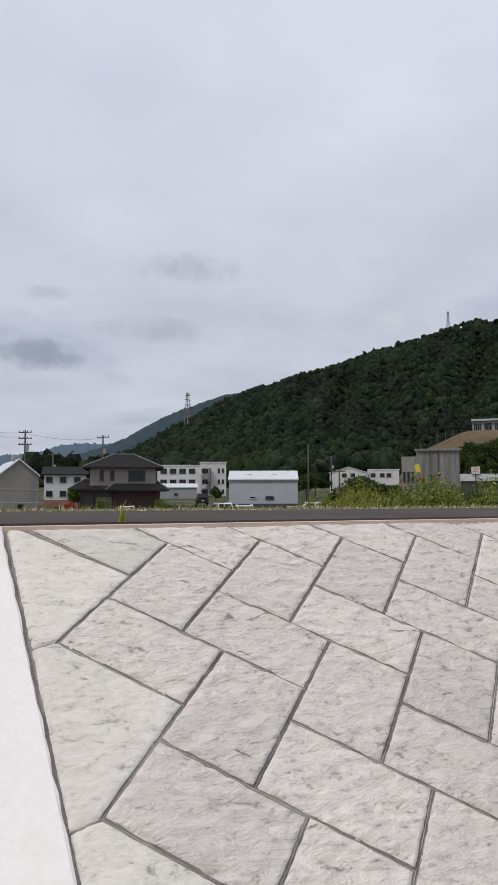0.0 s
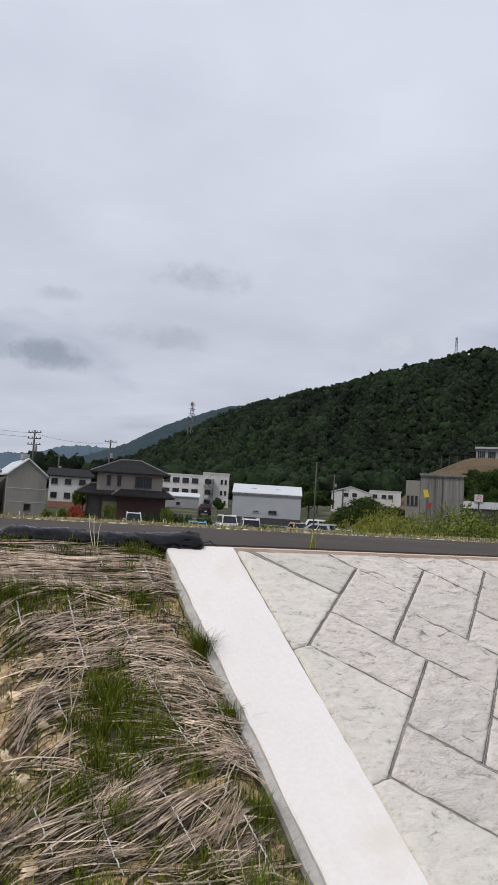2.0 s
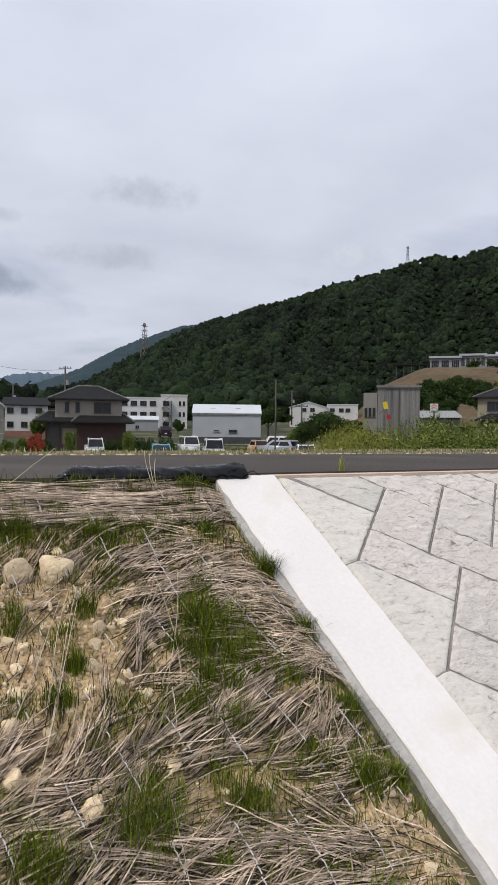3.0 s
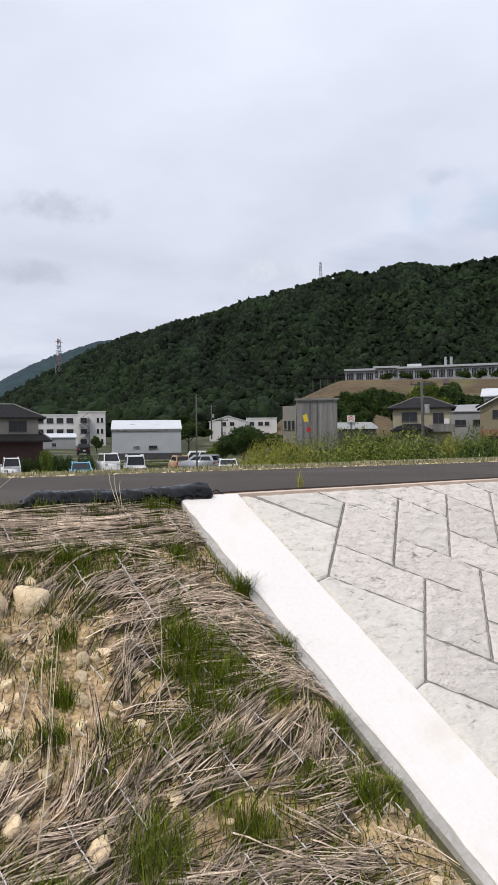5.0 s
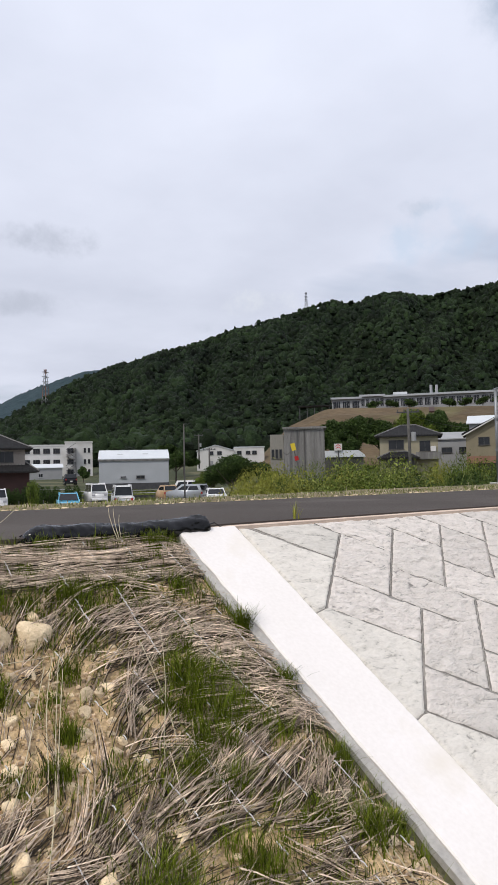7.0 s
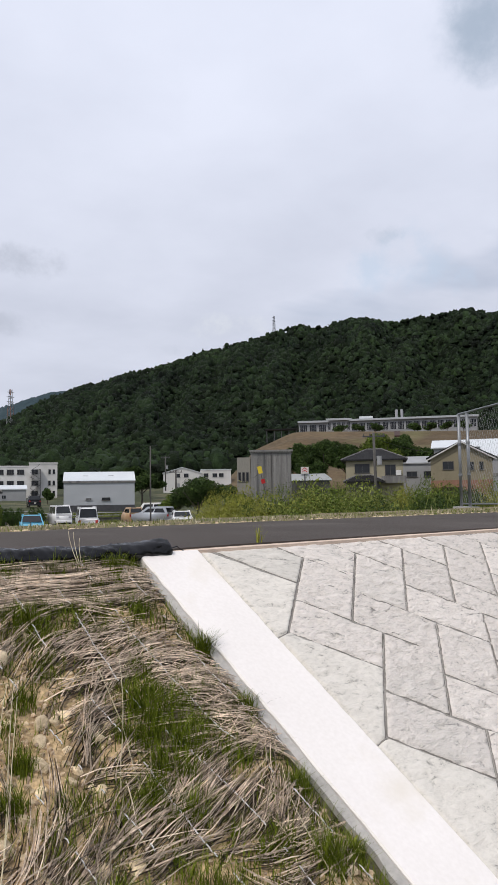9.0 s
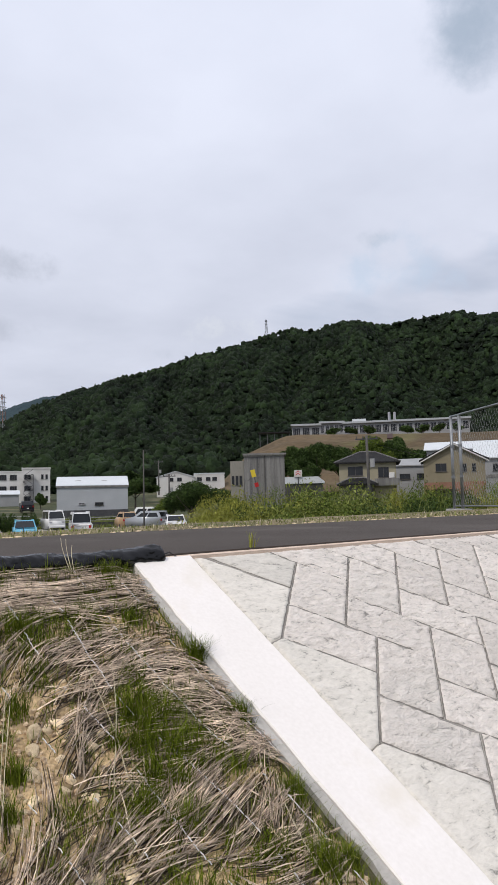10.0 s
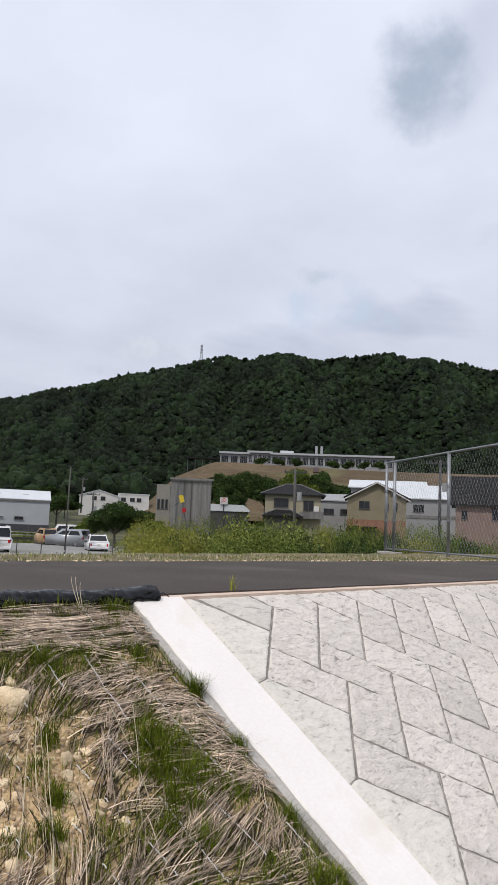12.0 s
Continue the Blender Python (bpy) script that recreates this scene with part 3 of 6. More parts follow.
def tile_mesh(poly, rng, step, rough=1.0):
    """One stamped stone: a cushion with a chiselled face and broken edges."""
    poly, planes = inset(poly, 0.0022)
    if len(poly) < 3:
        return None
    bm = bmesh.new()
    bm.faces.new([bm.verts.new((p[0], p[1], 0)) for p in poly])
    xs, ys = [p[0] for p in poly], [p[1] for p in poly]
    if max(xs) - min(xs) < 0.03 or max(ys) - min(ys) < 0.03:
        bm.free()
        return None
    for n, v0, v1 in (((1, 1), None, None), ((1, -1), None, None)):
        lo = min(n[0] * p[0] + n[1] * p[1] for p in poly) / R2
        hi = max(n[0] * p[0] + n[1] * p[1] for p in poly) / R2
        cuts = [lo + 0.0034, lo + 0.009, hi - 0.009, hi - 0.0034] + [lo + 0.011 + step * i for i in range(1, int((hi - lo - 0.022) / step) + 1)]
        for k in cuts:
            nv = Vector((n[0] / R2, n[1] / R2, 0))
            bmesh.ops.bisect_plane(bm, geom=bm.verts[:] + bm.edges[:] + bm.faces[:], plane_co=nv * k, plane_no=nv)
    off = Vector((rng.uniform(0, 90), rng.uniform(0, 90), rng.uniform(0, 90)))
    tilt = (rng.uniform(-0.012, 0.012), rng.uniform(-0.012, 0.012))
    cx, cy = sum(xs) / len(xs), sum(ys) / len(ys)
    for v in bm.verts:
        d = min(k - n[0] * v.co.x - n[1] * v.co.y for n, k in planes)
        rise = 1 - (1 - min(max(d, 0) / 0.009, 1)) ** 2
        p = Vector((v.co.x * 6, v.co.y * 6, 0)) + off
        big = noise.noise(p) * 0.004
        p2 = Vector((v.co.x * 13 + v.co.y * 6, v.co.y * 22, 3)) + off
        w1, w2, w3 = noise.noise(p2), noise.noise(p2 * 2.1 + Vector((9, 0, 0))), noise.noise(p2 * 4.3)
        chisel = w2 * 0.006 - abs(w1) * 0.004
        # split scars: short steep steps in the face
        if w1 > 0.22:
            chisel -= 0.006 * min(1.0, (w1 - 0.22) / 0.04)
        chisel -= 0.004 * max(0.0, 1 - abs(w1 + 0.12) / 0.05) * smooth(0.0, 0.3, noise.noise(p2 * 0.5 + Vector((0, 5, 40))))
        v.co.z = -0.010 + rise * max(0.004, 0.0110 + (big + chisel) * 0.72 * rough + tilt[0] * (v.co.x - cx) + tilt[1] * (v.co.y - cy))
        if d < 0.0038:
            v.co.x += 0.0025 * noise.noise(Vector((v.co.x * 40, v.co.y * 40, 7)))
            v.co.y += 0.0025 * noise.noise(Vector((v.co.x * 40, v.co.y * 40, 17)))
    # dirt has settled on the flanks of the joints
    for f in bm.faces:
        c = f.calc_center_median()
        if min((k - n[0] * c.x - n[1] * c.y for n, k in planes if abs(abs(n[0]) - abs(n[1])) < 0.2), default=1) < 0.0030:
            f.material_index = 1
    bmesh.ops.recalc_face_normals(bm, faces=bm.faces)
    if bm.faces and sum(f.normal.z for f in bm.faces) < 0:
        bmesh.ops.reverse_faces(bm, faces=bm.faces[:])
    return bm


def build_bank():
    rng = random.Random(11)
    bed = bmesh.new()
    box(bed, -0.02, 9.0, -5.0, -0.001, -0.06, -0.009)
    ob = part("paved_bank", bed, "joint", None)
    ob.matrix_world = BANK
    tagged(ob, "sloping bank paved with stamped grey concrete stones", "bank", kind="structure")
    tiles = []
    top = -0.004
    for m in range(-24, 46):
        for n in range(-10, 18):
            a, b = A0 + m * 0.2505 + n * 0.3835, B0 + m * 0.2505 - n * 0.3835
            for rect in ((a, a + SHORT, b, b + LONG), (a, a + LONG, b - SHORT, b)):
                poly = [ab(rect[0], rect[2]), ab(rect[1], rect[2]), ab(rect[1], rect[3]), ab(rect[0], rect[3])]
                # the stones beside the kerb are wider pieces of their own
                c = ((rect[0] + rect[1]) / 2, (rect[2] + rect[3]) / 2)
                keep = True
                for j in range(-1, 11):
                    a1, b1 = A0 + j * 0.3835, -0.333 - j * 0.3835
                    if c[1] < b1 + 0.3835 and c[1] > b1 and c[0] < a1:
                        keep = False
                if c[1] > 0.05 and c[0] < A0 - 0.3835 or c[0] + c[1] < 0.02:
                    keep = False
                if not keep:
                    continue
                poly = clip_poly(poly, (0, 1), top)
                poly = clip_poly(clip_poly(clip_poly(poly, (-1, 0), -0.009), (1, 0), 8.99), (0, -1), 4.99)
                if len(poly) < 3 or min(p[0] for p in poly) > 8.9 or max(p[1] for p in poly) < -4.95:
                    continue
                tiles.append(poly)
    for j in range(0, 9):
        dy = -0.3835 * R2 * (j - 1)
        J1, J1b = (0.009, -0.570 + dy + 0.3835 * -R2), (0.079, -0.553 + dy - 0.3835 * R2)
        up1, up1b = (0.009, -0.570 + dy), (0.079, -0.553 + dy)
        corner = ab(A0 + j * 0.3835, -0.333 + (1 - j) * 0.3835)
        poly = [up1, up1b, corner, J1b, J1] if j else [(0.009, -0.004), (0.05, -0.004), ab(A0, 0.0505), (0.079, -0.553), (0.009, -0.570)]
        tiles.append(poly)
    rest = bmesh.new()
    for poly in tiles:
        cx, cy = sum(p[0] for p in poly) / len(poly), sum(p[1] for p in poly) / len(poly)
        wide = cx < 0.3 and len(poly) == 5
        near = cx < 2.0 and cy > -1.7
        single = cx < 4.6 and cy > -2.3
        bm = tile_mesh(poly, rng, 0.0105 if near else 0.032 if single else 0.12, 0.55 if wide else 1.0)
        if bm is None:
            continue
        if not single:
            me = bpy.data.meshes.new("far_stone")
            bm.to_mesh(me)
            bm.free()
            rest.from_mesh(me)
            continue
        part("stone", bm, "edge_tile" if wide else "tile", ob, smooth=True).data.materials.append(M["joint"])
    rest = tagged(part("stone_paving", rest, "tile", ob, smooth=True), kind="stuff")
    rest.data.materials.append(M["joint"])
    # a thin raised bead runs in the joints
    bm = bmesh.new()
    for poly in tiles:
        for i, p in enumerate(poly):
            q = poly[(i + 1) % len(poly)]
            dx, dy = q[0] - p[0], q[1] - p[1]
            l = math.hypot(dx, dy)
            if l < 0.05 or abs(dx) < 0.005 or abs(dy) < 0.005 or dx < 0:
                continue
            steps = max(2, int(l / 0.03))
            prev = None
            for k in range(steps + 1):
                t = k / steps
                w, h = 0.0013 + 0.0004 * math.sin(k * 7.3 + p[0] * 50), -0.0045 + 0.0018 * math.sin(k * 3.1 + p[1] * 90)
                x, y = p[0] + dx * t, p[1] + dy * t
                nx, ny = -dy / l, dx / l
                cur = [bm.verts.new((x - nx * w, y - ny * w, -0.010)), bm.verts.new((x, y, h)), bm.verts.new((x + nx * w, y + ny * w, -0.010))]
                if prev:
                    bm.faces.new((prev[0], cur[0], cur[1], prev[1]))
                    bm.faces.new((prev[1], cur[1], cur[2], prev[2]))
                prev = cur
    tagged(part("joint_bead", bm, "bead", ob, "pale raised mortar bead"), kind="stuff")


build_bank()


def build_kerb():
    """The smooth white strip down the bank, its rough side showing above the soil."""
    rng = random.Random(5)
    bm = bmesh.new()
    rows = 98
    prof = ((-0.276, -0.10), (-0.278, 0.006), (-0.272, 0.011), (-0.006, 0.011), (0.0, 0.006), (0.001, -0.03))
    prev = None
    for i in range(rows + 1):
        s = -0.004 - 5.0 * i / rows
        shift = -0.018 + 0.028 * min(1, i / 26)
        cur = []
        for k, (x, h) in enumerate(prof):
            jit = rng.uniform(-0.0025, 0.0025)
            left = shift if k < 3 else (-0.008 + 0.010 * min(1, i / 26))
            cur.append(bm.verts.new((x + left + (jit if k in (0, 1, 4) else 0), s, h + (jit * 0.5 if k in (1, 4) else 0))))
        if prev:
            for k in range(len(prof) - 1):
                bm.faces.new((prev[k], prev[k + 1], cur[k + 1], cur[k]))
        else:
            bm.faces.new(cur)
        prev = cur
    bmesh.ops.recalc_face_normals(bm, faces=bm.faces)
    kerb = part("kerb_strip", bm, "white")
    kerb.matrix_world = BANK
    tagged(kerb, "smooth white concrete strip running down the bank", "kerb", kind="structure")
    # rough grey foot along its outer side
    bm = bmesh.new()
    prev = None
    for i in range(rows + 1):
        s = -0.12 - 4.85 * i / rows
        shift = -0.018 + 0.028 * min(1, i / 26)
        w = 0.017 + 0.007 * noise.noise(Vector((s * 9, 0, 0)))
        cur = [bm.verts.new((-0.281 + shift - w, s, -0.08)), bm.verts.new((-0.281 + shift - w, s, -0.010 + 0.006 * noise.noise(Vector((s * 14, 5, 0))))), bm.verts.new((-0.2785 + shift, s, 0.003))]
        if prev:
            for k in range(2):
                bm.faces.new((prev[k], prev[k + 1], cur[k + 1], cur[k]))
        prev = cur
    bmesh.ops.recalc_face_normals(bm, faces=bm.faces)
    part("kerb_foot", bm, "concrete", kerb, "rough grey concrete edge")
    bm = boxed(-0.30, 9.0, 0.0, 0.11, -0.08, 0.004)
    tagged(part("trim", bm, "ledge"), "thin tan mortar ledge between stones and asphalt", "ledge", kind="structure")


build_kerb()


# ---- the planted bank: soil, straw mat, stones, grass ----
def soil_h(x, s):
    """How far the soil stands out of the bank's plane."""
    h = -0.004 + 0.016 * noise.noise(Vector((x * 3.5, s * 3.5, 1))) + 0.008 * noise.noise(Vector((x * 11, s * 11, 4))) + 0.004 * noise.noise(Vector((x * 34, s * 34, 9)))
    edge = min(1.0, max(0.0, (-0.30 - x) / 0.10))
    return -0.035 + (h + 0.035) * edge + 0.012 * edge * min(1, max(0, -0.4 - x))


def build_soil():
    xs = np.r_[np.geomspace(-60, -3.2, 12), np.arange(-3.0, -1.8, 0.08), np.arange(-1.8, -0.255, 0.018)]
    ss = np.r_[np.geomspace(-5.6, -2.3, 8), np.arange(-2.2, -0.06, 0.018), -0.05]
    V = [on_bank(x, s, soil_h(x, s)) for s in ss for x in xs]
    V += [Vector((x, 0.05, -0.036)) for x in xs]
    n, k = len(ss) + 1, len(xs)
    idx = np.arange(n * k).reshape(n, k)
    F = np.stack([idx[:-1, :-1], idx[:-1, 1:], idx[1:, 1:], idx[1:, :-1]], -1).reshape(-1, 4)
    tagged(new("soil_bank", mesh_np("soil_bank", V, F, "soil", True)), "bare sandy soil slope with pebbles", "soil", kind="structure")


build_soil()


def cover(x, s):
    """How thickly the straw lies."""
    if s > -0.27:
        return 0.42
    bare = smooth(-0.88, -1.02, x - 0.10 * math.sin(s * 5)) * (1 if s > -1.05 else 0.35)
    corner = smooth(-1.30, -1.42, s) * smooth(-0.60, -0.5, x)
    gap = 0.92 * smooth(-0.02, 0.22, noise.noise(Vector((x * 5.0, s * 5.0, 21))))
    strip = 0.85 * smooth(-0.27, -0.30, s) * smooth(-0.46, -0.38, s)
    return max(0.0, 1.0 - max(bare * 0.90, corner * 0.95, gap, strip))


def straw_angle(x, s):
    if s > -0.27:
        return 0.03 * noise.noise(Vector((x * 6, s * 9, 2)))
    swirl = 0.55 * noise.noise(Vector((x * 2.3, s * 2.3, 33))) + 0.38 * noise.noise(Vector((x * 5.5, s * 5.5, 8)))
    droop = 0.22 * math.sin(s * 8.5 + x * 2.0) * smooth(-0.40, -0.60, s)
    return 0.08 + (swirl + droop) * smooth(-0.27, -0.45, s) + (0.30 + 0.45 * smooth(-1.05, -0.85, s)) * smooth(-0.66, -0.92, x)


def stalk_path(x, s, half, bend):
    """A stalk through (x, s) that follows the lie of the mat, five places along it."""
    sides = []
    for way in (-1, 1):
        px, ps, run = x, s, []
        for _ in range(2):
            a = straw_angle(px, ps) + bend
            px, ps = px + way * half / 2 * math.cos(a), ps + way * half / 2 * math.sin(a)
            run.append((px, ps))
        sides.append(run)
    return sides[0][::-1] + [(x, s)] + sides[1]


def build_straw():
    rng = random.Random(21)
    paths, radii, gap_paths, gap_radii = [], [], [], []
    while len(paths) < 13500:
        wide = len(paths) > 6900
        x, s = (rng.uniform(-4.5, -0.30), rng.uniform(-4.5, -0.045)) if wide else (rng.uniform(-1.95, -0.30), rng.uniform(-1.95, -0.045))
        if wide and x > -1.95 and s > -1.95 or rng.random() > cover(x, s):
            continue
        mat_edge = s > -0.27
        bend = rng.gauss(0, 0.03 if mat_edge else 0.30)
        reach = rng.uniform(0.10, 0.22) if mat_edge else rng.uniform(0.035, 0.12)
        top = rng.uniform(0.0, 0.024)
        stray = rng.random() < 0.22 and not mat_edge
        for i in range(rng.randint(1, 2) if stray else rng.randint(3, 9)):
            b = bend + rng.gauss(0, 0.07) + (rng.gauss(0, 0.8) if stray else 0)
            a = straw_angle(x, s) + bend
            off, slide = rng.gauss(0, 0.012), rng.gauss(0, 0.03)
            cx, cs = x - math.sin(a) * off + slide * math.cos(a), s + math.cos(a) * off + slide * math.sin(a)
            lift = max(0.0, top + rng.gauss(0, 0.006))
            up = 0.025 * rng.random() if rng.random() < 0.12 else 0
            pts = []
            for k, (px, ps) in enumerate(stalk_path(cx, cs, reach * rng.uniform(0.6, 1.25), b)):
                t = (k - 2) / 2
                px = min(px, -0.292 + rng.uniform(-0.004, 0.03))
                ps = min(ps, -0.03)
                pts.append(on_bank(px, ps, soil_h(px, ps) + lift + 0.006 * (1 - t * t) + up * max(0, t)))
            paths.append(pts)
            radii.append(rng.choice((0.0007, 0.0009, 0.0011, 0.0014, 0.0018, 0.0023)))
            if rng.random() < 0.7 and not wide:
                # near-black copies underneath put the shade between the stalks into the colour
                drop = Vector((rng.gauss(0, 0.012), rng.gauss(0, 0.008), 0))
                gap_paths.append([on_bank(min(q.x + drop.x, -0.30), q.y * math.hypot(1, K) + drop.y - 0.004, soil_h(q.x, q.y * math.hypot(1, K)) + 0.003 + 0.3 * lift) for q in pts])
                gap_radii.append(0.0018)
    V, F = strands(np.array([[tuple(p) for p in q] for q in paths]), radii)
    V2, F2 = strands(np.array([[tuple(p) for p in q] for q in gap_paths]), gap_radii)
    stuff("rotted_straw", V2, F2, "gap_straw", "near-black straw under the mat, painting the shade in its gaps", "straw")
    stuff("straw_mat", V, F, "straw", "weathered straw erosion mat lying on the soil", "straw")


build_straw()


def build_twine():
    rng = random.Random(8)
    bm = bmesh.new()
    for i in range(9):
        x0 = -1.66 + 0.155 * i
        pts = []
        s = -0.05

        x = x0
        while s > -1.9:
            x = x0 + 0.05 * noise.noise(Vector((i * 3.0, s * 2.0, 0))) + 0.09 * smooth(-0.3, -1.6, s) * 2.2
            l = rng.uniform(0.014, 0.024)
            if rng.random() < 0.85 * cover(min(x, -0.32), s) + 0.15 and x < -0.31:
                a, b = on_bank(x, s, soil_h(x, s) + 0.027), on_bank(x + 0.003, s - l, soil_h(x, s - l) + 0.027)
                mid = (a + b) / 2 + Vector((rng.uniform(-0.001, 0.001), 0, 0.002))
                tube(bm, (a, mid, b), 0.0016, 4)
            s -= l + rng.uniform(0.002, 0.005)
    tagged(part("twine", bm, "twine"), "pale stitched twine across the straw mat", "twine", kind="stuff")


build_twine()


def stone_mesh(seed, flat):
    bm = bmesh.new()
    bmesh.ops.create_icosphere(bm, subdivisions=3, radius=1)
    R = random.Random(seed * 31)
    cuts = [(Vector((R.gauss(0, 1), R.gauss(0, 1), R.gauss(0.3, 0.8))).normalized(), R.uniform(0.5, 0.8)) for _ in range(9)]
    for v in bm.verts:
        d = v.co.normalized()
        r = 1 + 0.34 * noise.noise(d * 1.2 + Vector((seed * 9, 0, 0))) + 0.10 * noise.noise(d * 3 + Vector((0, seed * 5, 0))) + 0.025 * noise.noise(d * 8)
        for n, k in cuts:
            over = (d * r).dot(n) - k
            if over > 0:
                r -= over / max(d.dot(n), 0.3) * 0.85
        v.co = d * r
        v.co.z *= flat
    me = bpy.data.meshes.new("stone")
    bm.to_mesh(me)
    bm.free()
    me.materials.append(M["stone"])
    me.polygons.foreach_set("use_smooth", [True] * len(me.polygons))
    return me


STONES = [stone_mesh(i + 1, f) for i, f in enumerate((0.8, 0.65, 0.75, 0.55, 0.9))]


def lay_stone(x, s, r, k, turn, label, sx=1.0, name="stone"):
    ob = new(name, STONES[k])
    ob.matrix_world = Matrix.Translation(on_bank(x, s, soil_h(x, s) + r * 0.12)) @ BANK.to_3x3().to_4x4() @ pose(0, 0, 0, 0, 0, turn) @ Matrix.Diagonal((r * sx, r, r, 1))
    return tagged(ob, label, "stone", "stones on the soil bank")


def build_stones():
    rng = random.Random(4)
    lay_stone(-1.045, -0.475, 0.055, 0, 20, "large pale tan stone half sunk in soil", 1.2, "boulder")
    lay_stone(-1.165, -0.490, 0.055, 4, 75, "large pale tan stone half sunk in soil", 1.1, "boulder")
    for x, s, r in ((-1.035, -0.875, 0.024), (-1.135, -1.005, 0.017), (-1.03, -1.16, 0.019), (-1.02, -0.40, 0.022), (-0.95, -0.41, 0.022), (-0.90, -0.39, 0.019), (-1.24, -0.93, 0.026), (-1.19, -1.07, 0.022), (-1.14, -1.27, 0.034), (-1.19, -1.28, 0.026), (-1.0, -1.19, 0.02), (-1.29, -1.16, 0.028), (-1.09, -0.62, 0.015), (-0.98, -0.74, 0.026), (-0.34, -0.52, 0.02), (-0.36, -1.36, 0.014), (-0.42, -1.62, 0.02), (-0.345, -1.45, 0.012)):
        lay_stone(x, s, r, rng.randrange(5), rng.uniform(0, 360), "small pale stone lying on sandy soil", rng.uniform(1.0, 1.4))
    for _ in range(275):
        x, s = rng.uniform(-1.6, -0.80), rng.uniform(-1.7, -0.34)
        if rng.random() < 0.22:
            x, s = rng.uniform(-0.6, -0.33), rng.uniform(-1.9, -1.38)
        lay_stone(x, s, 0.006 + 0.016 * rng.random() ** 1.6, rng.randrange(5), rng.uniform(0, 360), "small pale stone lying on sandy soil", rng.uniform(1.0, 1.5))
    ico = bmesh.new()
    bmesh.ops.create_icosphere(ico, subdivisions=1, radius=1)
    base = np.array([v.co for v in ico.verts])
    tri = np.array([[v.index for v in f.verts] for f in ico.faces])
    ico.free()
    R = np.random.default_rng(5)
    V, F = [], []
    for i in range(9000):
        x, s = rng.uniform(-1.9, -0.31), rng.uniform(-1.95, -0.28)
        if rng.random() < cover(x, s) * 0.75:
            continue
        r = 0.0015 + 0.0075 * rng.random() ** 2.6
        p = np.array(on_bank(x, s, soil_h(x, s) + r * 0.3))
        V.append(base * r * R.uniform(0.7, 1.3, 3) * (1 + 0.18 * R.normal(size=(len(base), 1))) + p)
        F.append(tri + len(base) * (len(V) - 1))
    stuff("gravel", np.concatenate(V), np.concatenate(F), "gravel", "fine gravel scattered over sandy soil", "gravel")


build_stones()


def tuft(x, s, n, h, spread, material="grass", label="green grass tuft growing through the straw", name="grass_tuft", lean=0.9, width=0.0028):
    rng = np.random.default_rng(int(abs(x * 1000) * 7 + abs(s * 1000)))
    off = rng.normal(0, spread, (n, 2))
    roots = np.array([on_bank(min(x + o[0], -0.29), s + o[1], soil_h(x + o[0], s + o[1])) for o in off])
    V, F = blades(rng, roots, h * rng.uniform(0.45, 1.1, n), width, lean, 5)
    c = on_bank(x, s, 0)
    ob = new(name, mesh_np(name, V - np.array(c), F, material))
    ob.location = c
    return tagged(ob, label, "grass", "grass tufts on the bank")


